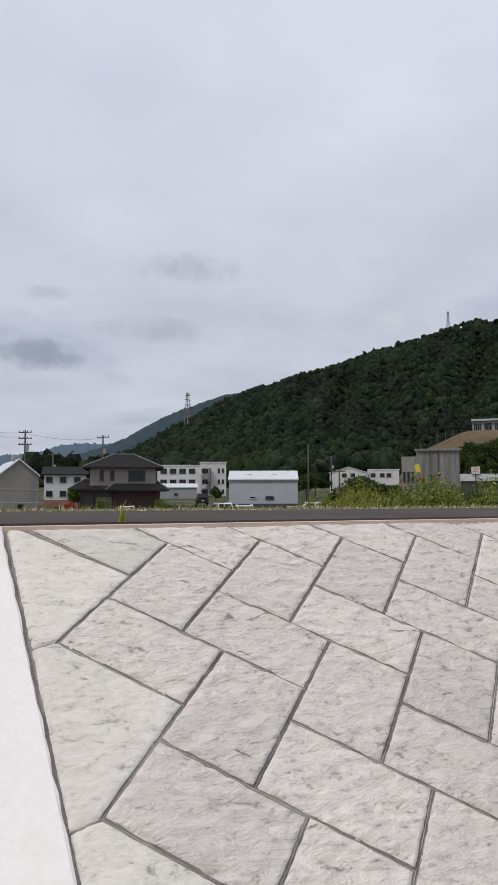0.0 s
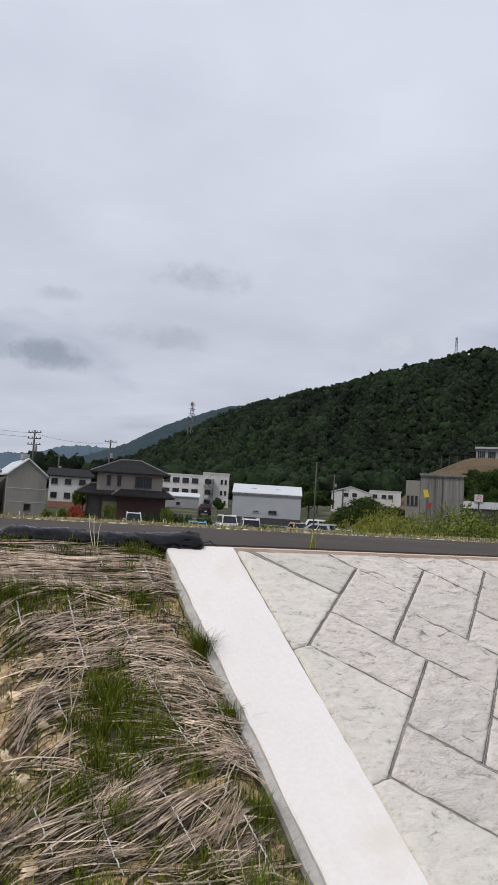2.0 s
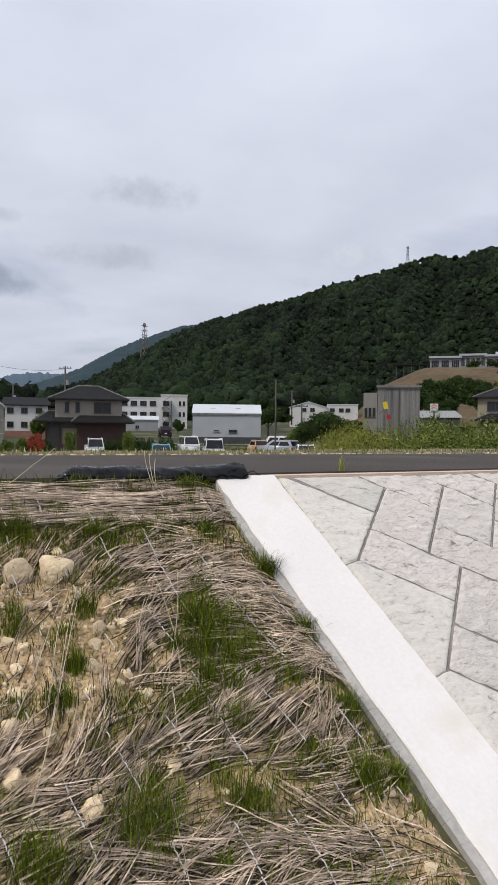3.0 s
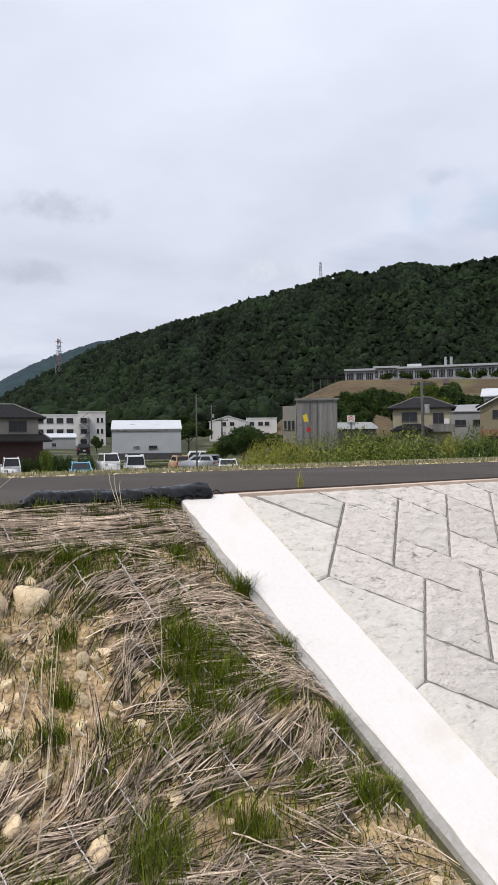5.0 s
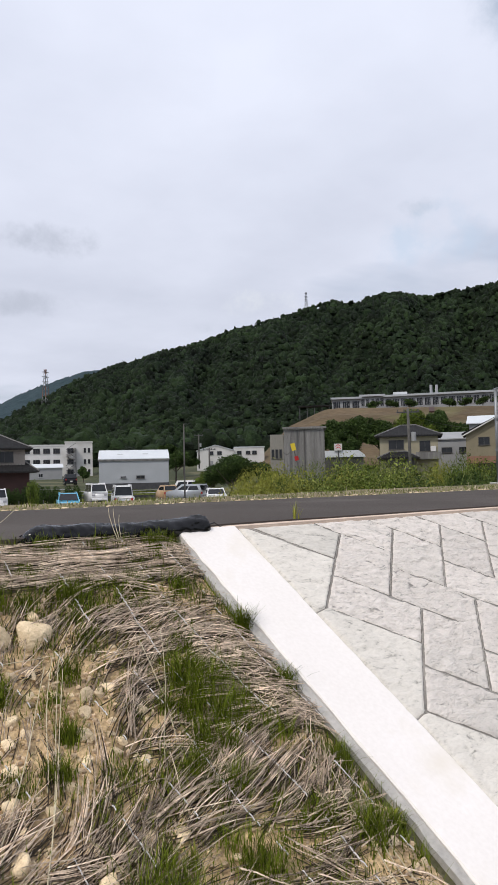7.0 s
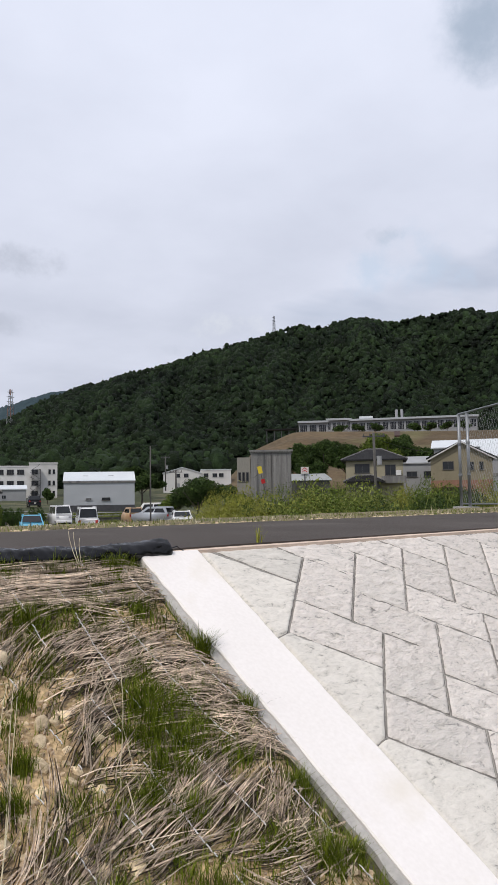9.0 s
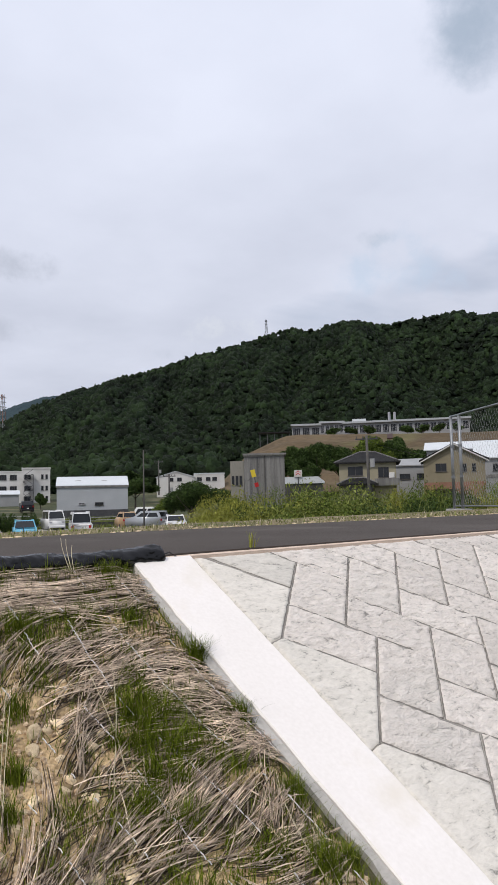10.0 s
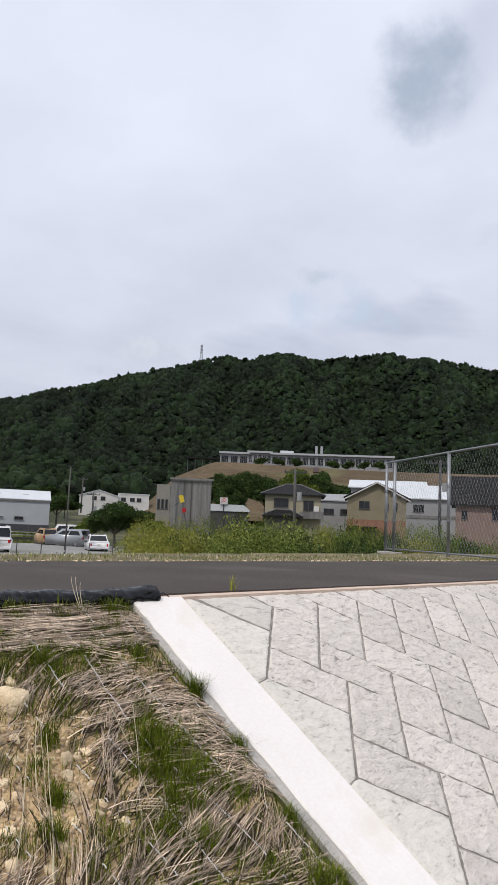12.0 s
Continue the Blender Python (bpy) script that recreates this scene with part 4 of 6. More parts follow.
def build_grass():
    rng = random.Random(9)
    spots = ((-0.315, -0.575, 130, 0.075, 0.016), (-0.325, -0.86, 110, 0.06, 0.018), (-0.36, -1.16, 90, 0.05, 0.02), (-0.45, -1.40, 120, 0.075, 0.022), (-0.345, -1.40, 70, 0.05, 0.014),
             (-0.70, -0.77, 70, 0.08, 0.018), (-0.63, -0.74, 50, 0.07, 0.02), (-0.66, -0.84, 80, 0.09, 0.022), (-0.60, -0.82, 50, 0.08, 0.018), (-0.71, -0.91, 60, 0.085, 0.02), (-0.64, -0.95, 90, 0.09, 0.024), (-0.55, -0.90, 40, 0.07, 0.02), (-0.74, -1.0, 60, 0.08, 0.018), (-0.68, -1.04, 50, 0.075, 0.016), (-0.80, -1.08, 50, 0.07, 0.016), (-0.72, -1.15, 70, 0.07, 0.018), (-0.78, -0.86, 30, 0.06, 0.014),
             (-0.78, -1.36, 120, 0.06, 0.03), (-1.05, -1.36, 280, 0.095, 0.04), (-1.27, -1.40, 120, 0.08, 0.03), (-1.08, -0.88, 90, 0.05, 0.015), (-1.14, -0.99, 80, 0.045, 0.016), (-1.0, -0.66, 70, 0.05, 0.02),
             (-1.12, -0.30, 130, 0.06, 0.03), (-1.24, -0.28, 130, 0.06, 0.03), (-1.03, -0.35, 60, 0.04, 0.02), (-0.88, -0.36, 110, 0.06, 0.02), (-0.80, -0.30, 60, 0.04, 0.02), (-0.62, -0.30, 60, 0.04, 0.02),
             (-0.45, -0.10, 90, 0.06, 0.02), (-0.36, -0.07, 60, 0.05, 0.025), (-0.68, -0.08, 60, 0.05, 0.02), (-0.86, -0.07, 60, 0.05, 0.025), (-0.56, -0.18, 60, 0.04, 0.02), (-0.47, -0.36, 60, 0.05, 0.02), (-0.52, -1.0, 60, 0.05, 0.03),
             (-0.55, -1.30, 60, 0.05, 0.02), (-0.60, -0.62, 50, 0.05, 0.02), (-0.9, -0.55, 60, 0.045, 0.02), (-1.22, -0.72, 50, 0.04, 0.015), (-1.3, -0.6, 60, 0.04, 0.02), (-0.44, -0.75, 50, 0.04, 0.02), (-0.56, -0.82, 60, 0.05, 0.03), (-0.98, -0.20, 50, 0.035, 0.02), (-0.75, -0.16, 40, 0.03, 0.02), (-1.4, -0.9, 80, 0.06, 0.03), (-1.5, -1.2, 90, 0.07, 0.03), (-0.6, -1.7, 90, 0.06, 0.03), (-1.0, -1.7, 90, 0.06, 0.03))
    for x, s, n, h, sp in spots:
        tuft(x, s, int(min(n, 150) * 2.2), h * 1.3, sp * 1.05, width=0.0021)
    R = np.random.default_rng(66)
    pts = []
    while len(pts) < 14500:
        x, s = R.uniform(-2.4, -0.31), R.uniform(-1.95, 0.0)
        if R.random() < 0.30 + 1.3 * max(0.0, noise.noise(Vector((x * 4, s * 4, 50)))) - (0.25 if x < -0.95 and s < -0.6 else 0):
            pts.append(on_bank(x, s, soil_h(x, s) - 0.002))
    V, F = blades(R, np.array([tuple(p) for p in pts]), R.uniform(0.025, 0.065, len(pts)), 0.0021, 1.2, 4)
    stuff("short_grass", V, F, "grass", "thin young grass coming up through the straw", "grass")
    for _ in range(130):
        tuft(rng.uniform(-1.7, -0.33), rng.uniform(-1.8, -0.06), rng.randint(30, 80), rng.uniform(0.03, 0.065), rng.uniform(0.010, 0.026), width=0.0022)
    # a small broad-leaved seedling by the strip
    tuft(-0.335, -1.375, 26, 0.045, 0.008, "leaf_yellow", "bright green broad-leaved seedling beside the strip", "seedling", 1.2, 0.012)
    tuft(-0.93, -1.30, 14, 0.06, 0.006, "leaf_yellow", "bright green broad-leaved seedling in the straw", "seedling", 0.7, 0.009)


build_grass()


def build_reeds():
    """Long loose dry stalks that stand up or lie across."""
    rng = random.Random(31)
    long = (((-0.80, -1.00), (-0.77, -0.62), 0.05), ((-0.86, -1.02), (-0.72, -0.68), 0.10), ((-1.36, -1.42), (-1.02, -0.70), 0.05), ((-1.30, -1.30), (-1.00, -0.62), 0.04), ((-1.38, -1.20), (-1.06, -0.66), 0.035),
            ((-1.34, -0.60), (-0.90, -0.58), 0.01), ((-1.20, -1.02), (-1.04, -0.66), 0.06), ((-0.47, -1.60), (-0.42, -1.30), 0.03), ((-0.50, -1.66), (-0.45, -1.22), 0.035), ((-0.44, -1.56), (-0.40, -1.28), 0.025),
            ((-1.12, -0.04), (-0.92, 0.10), 0.05), ((-0.60, -0.10), (-0.575, 0.02), 0.09), ((-0.60, -0.10), (-0.555, 0.02), 0.085), ((-0.60, -0.10), (-0.53, 0.02), 0.06))
    for (x0, s0), (x1, s1), up in long:
        bm = bmesh.new()
        pts = []
        for i in range(9):
            t = i / 8
            x, s = x0 + (x1 - x0) * t + 0.012 * math.sin(t * 4 + x0 * 9), s0 + (s1 - s0) * t
            p = on_bank(x, s, soil_h(x, s) + 0.012)
            pts.append(p + Vector((0, 0, up * t ** 1.6)))
        tube(bm, pts, 0.0019, 5, 0.0009)
        tagged(part("dry_stalk", bm, "reed", smooth=True), "long pale dry reed stalk lying over the straw", "stalk", "loose stalks on the bank")


build_reeds()


def build_bag():
    """Black film rolled into a long sausage along the road's edge, tied at the end."""
    root = empty("plastic_roll", pose(-0.90, 0.055, -0.03, 0, 0, -3.0), "long roll of shiny black plastic film on the road edge", "plastic roll")
    bm = bmesh.new()
    L_, n, sides = 0.78, 130, 32
    rings = []
    for i in range(n + 1):
        t = i / n
        fat = 0.043 * (min(1, t / 0.06) ** 0.5 * 0.35 + 0.65) * (1 if t < 0.8 else 1 + 0.14 * math.sin((t - 0.8) * 15.7)) * (1 if t < 0.96 else max(0.35, 1 - (t - 0.96) * 16))
        cz, cy = fat * 0.86 + 0.004 * math.sin(t * 9), 0.008 * math.sin(t * 7)
        ring = []
        for k in range(sides):
            a = 2 * math.pi * k / sides
            w = 1 + 0.16 * noise.noise(Vector((t * 11, math.cos(a) * 1.5, math.sin(a) * 1.5))) - 0.22 * abs(noise.noise(Vector((t * 20 + a * 1.5, math.cos(a) * 3, math.sin(a) * 3)))) + 0.07 * noise.noise(Vector((t * 70, math.cos(a) * 6, math.sin(a) * 6)))
            z = cz + fat * w * math.sin(a)
            ring.append(bm.verts.new((t * L_, cy + 1.15 * fat * w * math.cos(a), max(z, 0.0005 * k))))
        rings.append(ring)
    for u, v in zip(rings, rings[1:]):
        for k in range(sides):
            bm.faces.new((u[k], u[(k + 1) % sides], v[(k + 1) % sides], v[k]))
    bm.faces.new(rings[0][::-1]), bm.faces.new(rings[-1])
    part("roll", bm, "plastic", root, smooth=True)
    bm = bmesh.new()
    tube(bm, [(L_ - 0.02, 0, 0.045), (L_ + 0.02, 0.0, 0.055), (L_ + 0.05, -0.005, 0.035), (L_ + 0.065, -0.01, 0.004)], 0.003, 6)
    part("tie", bm, "plastic", root, "black cord sticking out of the end", smooth=True)
    bm = bmesh.new()
    R = random.Random(2)
    for i in range(8):
        x, y = R.uniform(-0.06, 0.05), R.uniform(-0.05, 0.04)
        v = [bm.verts.new((x + R.uniform(-0.04, 0.04), y + R.uniform(-0.03, 0.03), R.uniform(0.001, 0.06))) for _ in range(4)]
        bm.faces.new(v[:3]), bm.faces.new(v[1:])
    part("torn_end", bm, "plastic", root, "crumpled loose end of film")


build_bag()


# ---- hills and distance ----
EYE = (-1.8, -2.5)


def polar(az, r, z):
    return (EYE[0] + r * math.sin(radians(az)), EYE[1] + r * math.cos(radians(az)), z)


RIDGE_AZ = (-40, -10, 5, 11, 14, 17.4, 21.3, 24.8, 27.5, 29.7, 32.3, 34.9, 37.5, 39.4, 41.3, 43.6, 45.4, 48, 51.2, 52.9, 56.4, 61, 64.4, 75, 95, 120)
RIDGE_EL = (0.3, 0.8, 1.6, 2.0, 2.6, 3.9, 6.1, 8.0, 8.8, 9.5, 10.2, 11.0, 11.7, 12.1, 12.7, 13.25, 13.0, 13.6, 13.15, 13.4, 13.65, 13.0, 12.3, 9.0, 4.0, 1.0)
RIDGE_R, FOOT_R = 700.0, 205.0


def hill_z(az, r):
    """Height of the wooded hill."""
    top = RIDGE_R * np.tan(np.radians(np.interp(az, RIDGE_AZ, RIDGE_EL))) - 3.0
    t = np.clip((r - FOOT_R) / (RIDGE_R - FOOT_R), 0, 1)
    spur = (0.13 * np.sin(az * 0.62 + 3 * t) - 0.20 * np.abs(np.sin(az * 0.29 + 2.2 * t + 0.6)) + 0.09 + 0.08 * np.sin(az * 1.9 - 5 * t)) * np.sin(math.pi * t)
    z = 3.0 + (top - 3.0) * np.clip(t ** 1.12 + spur * t * 0.9, 0, 1.0)
    return np.where(r > RIDGE_R, z * (1 - 0.5 * smooth(RIDGE_R, 1200, r)), z)


def polar_mesh(name, az, r, zf, material):
    A, R = np.meshgrid(az, r)
    V = np.stack([EYE[0] + R * np.sin(np.radians(A)), EYE[1] + R * np.cos(np.radians(A)), zf(A, R)], -1)
    n, k = A.shape
    idx = np.arange(n * k).reshape(n, k)
    F = np.stack([idx[:-1, :-1], idx[1:, :-1], idx[1:, 1:], idx[:-1, 1:]], -1).reshape(-1, 4)
    return mesh_np(name, V.reshape(-1, 3), F[:, ::-1], material, True)


def build_hills():
    az = np.arange(-40, 121, 1.0)
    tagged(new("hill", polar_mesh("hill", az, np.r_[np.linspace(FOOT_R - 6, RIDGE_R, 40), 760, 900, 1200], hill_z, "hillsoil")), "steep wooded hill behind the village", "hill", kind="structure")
    ico = bmesh.new()
    bmesh.ops.create_icosphere(ico, subdivisions=2, radius=1)
    ball = np.array([v.co for v in ico.verts])
    tri = np.array([[v.index for v in f.verts] for f in ico.faces if f.calc_center_median().z > -0.05])
    ico.free()
    rng = np.random.default_rng(17)
    lumps, leaves = 9, 6
    shapes = []
    for _ in range(lumps):
        # a crown: an uneven dome with leaf sprays standing out of it
        waves = [(rng.normal(0, 3.4, 3), rng.uniform(0, 6)) for _ in range(4)]
        dome = ball * (1 + sum(0.17 * np.sin(ball @ k + q) for k, q in waves) + rng.normal(0, 0.09, len(ball)))[:, None]
        d = rng.normal(0, 1, (leaves, 3))
        d[:, 2] = np.abs(d[:, 2])
        d /= np.linalg.norm(d, axis=1, keepdims=True)
        c = d * (1 + sum(0.17 * np.sin(d @ k + q) for k, q in waves))[:, None]
        u = np.cross(d + rng.normal(0, 0.4, d.shape), rng.normal(0, 1, d.shape))
        u /= np.linalg.norm(u, axis=1, keepdims=True)
        w = np.cross(d, u)
        s = rng.uniform(0.14, 0.30, (leaves, 1))
        fan = np.stack([c - u * s, c + w * s * 0.6 + d * 0.1, c + u * s], 1).reshape(-1, 3)
        shapes.append(np.concatenate([dome, fan]) * [0.9, 0.9, 1.2])
    base = shapes[0]
    tri = np.concatenate([tri, len(ball) + np.arange(leaves * 3).reshape(-1, 3)])
    V, F, count = [], [], 0

    def crowns(azs, rs, sizes, zs):
        nonlocal count
        for a, r, s, z in zip(azs, rs, sizes, zs):
            p = polar(a, r, z)
            turn = rng.uniform(0, 6.28)
            c, q = math.cos(turn), math.sin(turn)
            sh = shapes[rng.integers(lumps)] @ np.array([[c, q, 0], [-q, c, 0], [0, 0, 1]])
            V.append(sh * s * rng.uniform(0.8, 1.25, 3) + p)
            F.append(tri + count)
            count += len(base)

    n = 23000
    a = rng.uniform(8, 68, n)
    t = rng.uniform(0, 1, n) ** 0.9
    r = FOOT_R + (RIDGE_R + 6 - FOOT_R) * t
    keep = ~((a > 37) & (r < 245))
    a, r = a[keep], r[keep]
    size = (1.1 + 2.1 * rng.random(len(a)) ** 1.9) * (0.42 + 0.72 * r / RIDGE_R)
    crowns(a, r, size, hill_z(a, r) + size * 0.35)
    a = np.arange(6, 74, 0.11)
    a = a + rng.normal(0, 0.06, len(a))
    size = rng.uniform(0.9, 2.5, len(a))
    crowns(a, np.full(len(a), RIDGE_R) + rng.uniform(-8, 4, len(a)), size, hill_z(a, np.full(len(a), RIDGE_R)) + size * rng.uniform(-0.2, 0.6, len(a)))
    # the wood's lower edge
    a = np.arange(9, 41, 0.22)
    a = a + rng.normal(0, 0.1, len(a))
    size = rng.uniform(2.0, 3.6, len(a))
    crowns(a, rng.uniform(196, 212, len(a)), size, 4 + size * rng.uniform(0.6, 1.3, len(a)))
    stuff("forest", np.concatenate(V), np.concatenate(F), "forest", "dense dark green woodland covering the hill", "forest", True)
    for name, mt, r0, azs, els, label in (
        ("mountain", "far", 1900, (10, 13.6, 15.5, 16.7, 18.2, 20.4, 22.6, 24.4, 28, 34), (2.6, 3.6, 4.3, 4.8, 5.7, 6.8, 7.6, 8.2, 8.6, 8.0), "wooded mountain in the distance, tinted blue-green for haze"),
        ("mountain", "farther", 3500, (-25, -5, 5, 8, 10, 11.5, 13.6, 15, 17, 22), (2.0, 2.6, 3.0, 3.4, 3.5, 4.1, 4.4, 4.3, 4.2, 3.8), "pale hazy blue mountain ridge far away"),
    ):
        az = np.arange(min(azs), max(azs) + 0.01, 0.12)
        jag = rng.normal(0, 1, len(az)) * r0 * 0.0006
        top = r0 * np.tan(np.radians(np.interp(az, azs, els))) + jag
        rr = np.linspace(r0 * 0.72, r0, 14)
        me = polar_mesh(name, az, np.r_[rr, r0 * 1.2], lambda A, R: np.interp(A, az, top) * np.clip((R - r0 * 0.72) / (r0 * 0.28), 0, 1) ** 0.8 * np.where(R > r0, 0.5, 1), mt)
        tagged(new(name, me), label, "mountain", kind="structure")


build_hills()


def build_terrace():
    az = np.arange(37.0, 76, 0.5)
    top = np.interp(az, (37, 38, 40, 42.8, 44, 56, 76), (3.0, 5.7, 12.3, 16.3, 16.6, 15.6, 15.0))

    def z(A, R):
        tp = np.interp(A, az, top)
        return np.where(R < 183, 2.0 + (tp - 2.0) * np.clip((R - 146) / 37, 0, 1) + 0.25 * np.sin(R * 0.9), tp)

    tagged(new("terraced_bank", polar_mesh("terraced_bank", az, np.r_[np.linspace(146, 183, 22), 190, 215, 250], z, "terrace")), "brown dry-grass bank below the school", "bank", kind="structure")
    for a, r in ((49.6, 176), (50.9, 181), (50.6, 170)):
        bm = boxed(-0.65, 0.65, -2.2, 2.2, -0.3, 0.25, 0.04)
        p = polar(a, r, float(z(np.array(a), np.array(r))))
        ob = part("drain_box", bm, "brownwall")
        ob.matrix_world = pose(*p, 19, 0, -a)
        tagged(ob, "dark brown drain cover set in the dry bank", "drain", "drains on the bank")


build_terrace()


# ---- buildings ----
def place(p, q, z):
    """A frame whose x runs along a front from p to q and whose y runs away from the viewer."""
    d = Vector((q[0] - p[0], q[1] - p[1], 0))
    return pose(p[0], p[1], z, 0, 0, math.degrees(math.atan2(d.y, d.x))), d.length


def window(parent, x0, x1, z0, z1, y=0.0, frame="alu", bars=1):
    bm = bmesh.new()
    t = 0.05
    for a in ((x0, x1, z1 - t, z1), (x0, x1, z0, z0 + t), (x0, x0 + t, z0 + t, z1 - t), (x1 - t, x1, z0 + t, z1 - t)):
        box(bm, a[0], a[1], y - 0.07, y + 0.02, a[2], a[3])
    for i in range(bars):
        c = x0 + (x1 - x0) * (i + 1) / (bars + 1)
        box(bm, c - 0.02, c + 0.02, y - 0.055, y + 0.02, z0 + t, z1 - t)
    w = part("window", bm, frame, parent)
    part("pane", boxed(x0 + t, x1 - t, y - 0.03, y + 0.01, z0 + t, z1 - t), "glass", w)
    part("window_sill", boxed(x0 - 0.05, x1 + 0.05, y - 0.10, y + 0.0, z0 - 0.05, z0 - 0.001), frame, w)
    return w


def hip_roof(parent, x0, x1, y0, y1, z0, z1, ridge=0.35, over=0.5, material="rooftile", name="roof", rows=True):
    x0, x1, y0, y1 = x0 - over, x1 + over, y0 - over, y1 + over
    bm = bmesh.new()
    e = [bm.verts.new(p) for p in ((x0, y0, z0), (x1, y0, z0), (x1, y1, z0), (x0, y1, z0))]
    u = [bm.verts.new(p) for p in ((x0, y0, z0 + 0.14), (x1, y0, z0 + 0.14), (x1, y1, z0 + 0.14), (x0, y1, z0 + 0.14))]
    w, ym = (x1 - x0) * (1 - ridge) / 2, (y0 + y1) / 2
    r0, r1 = bm.verts.new((x0 + w, ym, z1)), bm.verts.new((x1 - w, ym, z1))
    bm.faces.new(e[::-1])
    for i in range(4):
        bm.faces.new((e[i], e[(i + 1) % 4], u[(i + 1) % 4], u[i]))
    bm.faces.new((u[0], u[1], r1, r0)), bm.faces.new((u[2], u[3], r0, r1))
    bm.faces.new((u[1], u[2], r1)), bm.faces.new((u[3], u[0], r0))
    roof = part(name, bm, material, parent)
    bm = bmesh.new()
    for a, b in (((x0, y0, z0 + 0.16), (x0 + w, ym, z1 + 0.03)), ((x1, y0, z0 + 0.16), (x1 - w, ym, z1 + 0.03)), ((x0 + w, ym, z1 + 0.05), (x1 - w, ym, z1 + 0.05))):
        tube(bm, (a, b), 0.08, 6)
    part("ridge_tile", bm, "slate", roof)
    if rows:
        bm = bmesh.new()
        n = int((x1 - x0) / 0.32)
        for i in range(1, n):
            x = x0 + (x1 - x0) * i / n
            t = min(1.0, (x - x0) / w, (x1 - x) / w)
            tube(bm, ((x, y0, z0 + 0.16), (x, y0 + (ym - y0) * t, z0 + 0.16 + (z1 - z0 - 0.14) * t)), 0.05, 4)
        n = int((y1 - y0) / 0.32)
        for i in range(1, n):
            y = y0 + (y1 - y0) * i / n
            t = min(1.0, (y - y0) / (ym - y0), (y1 - y) / (ym - y0))
            for xa, s in ((x0, 1), (x1, -1)):
                tube(bm, ((xa, y, z0 + 0.16), (xa + s * w * t, y, z0 + 0.16 + (z1 - z0 - 0.14) * t)), 0.05, 4)
        tagged(part("roof_tiling", bm, material, roof), kind="stuff")
    return roof


def gable_roof(parent, x0, x1, y0, y1, z0, z1, material, over=0.3, along="y", thick=0.14, name="roof"):
    """Ridge along y (gable to the front) or along x (eaves to the front)."""
    bm = bmesh.new()
    if along == "y":
        xm = (x0 + x1) / 2
        k = (z1 - z0) / (xm - x0)
        o = [(x0 - over, z0 - over * k), (xm, z1), (x1 + over, z0 - over * k), (x1 + over, z0 - over * k + thick), (xm, z1 + thick), (x0 - over, z0 - over * k + thick)]
        prism(bm, o, y0 - over, y1 + over)
    else:
        ym = (y0 + y1) / 2
        k = (z1 - z0) / (ym - y0)
        o = [(y0 - over, z0 - over * k), (ym, z1), (y1 + over, z0 - over * k), (y1 + over, z0 - over * k + thick), (ym, z1 + thick), (y0 - over, z0 - over * k + thick)]
        prism(bm, o, x0 - over, x1 + over)
        bm.transform(Matrix(((0, 1, 0, 0), (1, 0, 0, 0), (0, 0, 1, 0), (0, 0, 0, 1))))
        bmesh.ops.recalc_face_normals(bm, faces=bm.faces)
    return part(name, bm, material, parent)


def gable_wall(parent, x0, x1, y0, y1, z0, ze, zr, material, along="y"):
    bm = bmesh.new()
    if along == "y":
        prism(bm, [(x0, z0), (x1, z0), (x1, ze), ((x0 + x1) / 2, zr), (x0, ze)], y0, y1)
    else:
        prism(bm, [(y0, z0), (y1, z0), (y1, ze), ((y0 + y1) / 2, zr), (y0, ze)], x0, x1)
        bm.transform(Matrix(((0, 1, 0, 0), (1, 0, 0, 0), (0, 0, 1, 0), (0, 0, 0, 1))))
        bmesh.ops.recalc_face_normals(bm, faces=bm.faces)
    return part("wall", bm, material, parent)


def shed(p, q, zb, ze, zr, depth, turn, label):
    m, w = place(p, q, zb)
    root = empty("shed", m @ pose(0, 0, 0, 0, 0, turn), label, "shed", "grey gabled sheds")
    gable_wall(root, 0, w, 0, depth, -1.4, ze, zr - 0.02, "shedwall")
    gable_roof(root, 0, w, 0.0, depth, ze, zr, "barnroof", 0.12)
    bm = bmesh.new()
    for k in (0.33, 0.66):
        box(bm, 0.02, w - 0.02, -0.025, 0.0, ze * k - 0.03, ze * k + 0.03)
    part("panel_joint", bm, "concrete", root)
    bm = bmesh.new()
    prism(bm, [(-0.12, ze - 0.16), (w / 2, zr - 0.03), (w + 0.12, ze - 0.16), (w + 0.12, ze - 0.30), (w / 2, zr - 0.17), (-0.12, ze - 0.30)], -0.16, -0.122)
    part("barge_board", bm, "slate", root)
    window(root, w * 0.46, w * 0.46 + 0.62, 0.45, 1.15, 0.0, "frame", 0)
    part("vent", boxed(w / 2 - 0.35, w / 2 + 0.35, 2.0, 3.2, zr + 0.05, zr + 0.6, 0.03), "greywall", root)
    return root


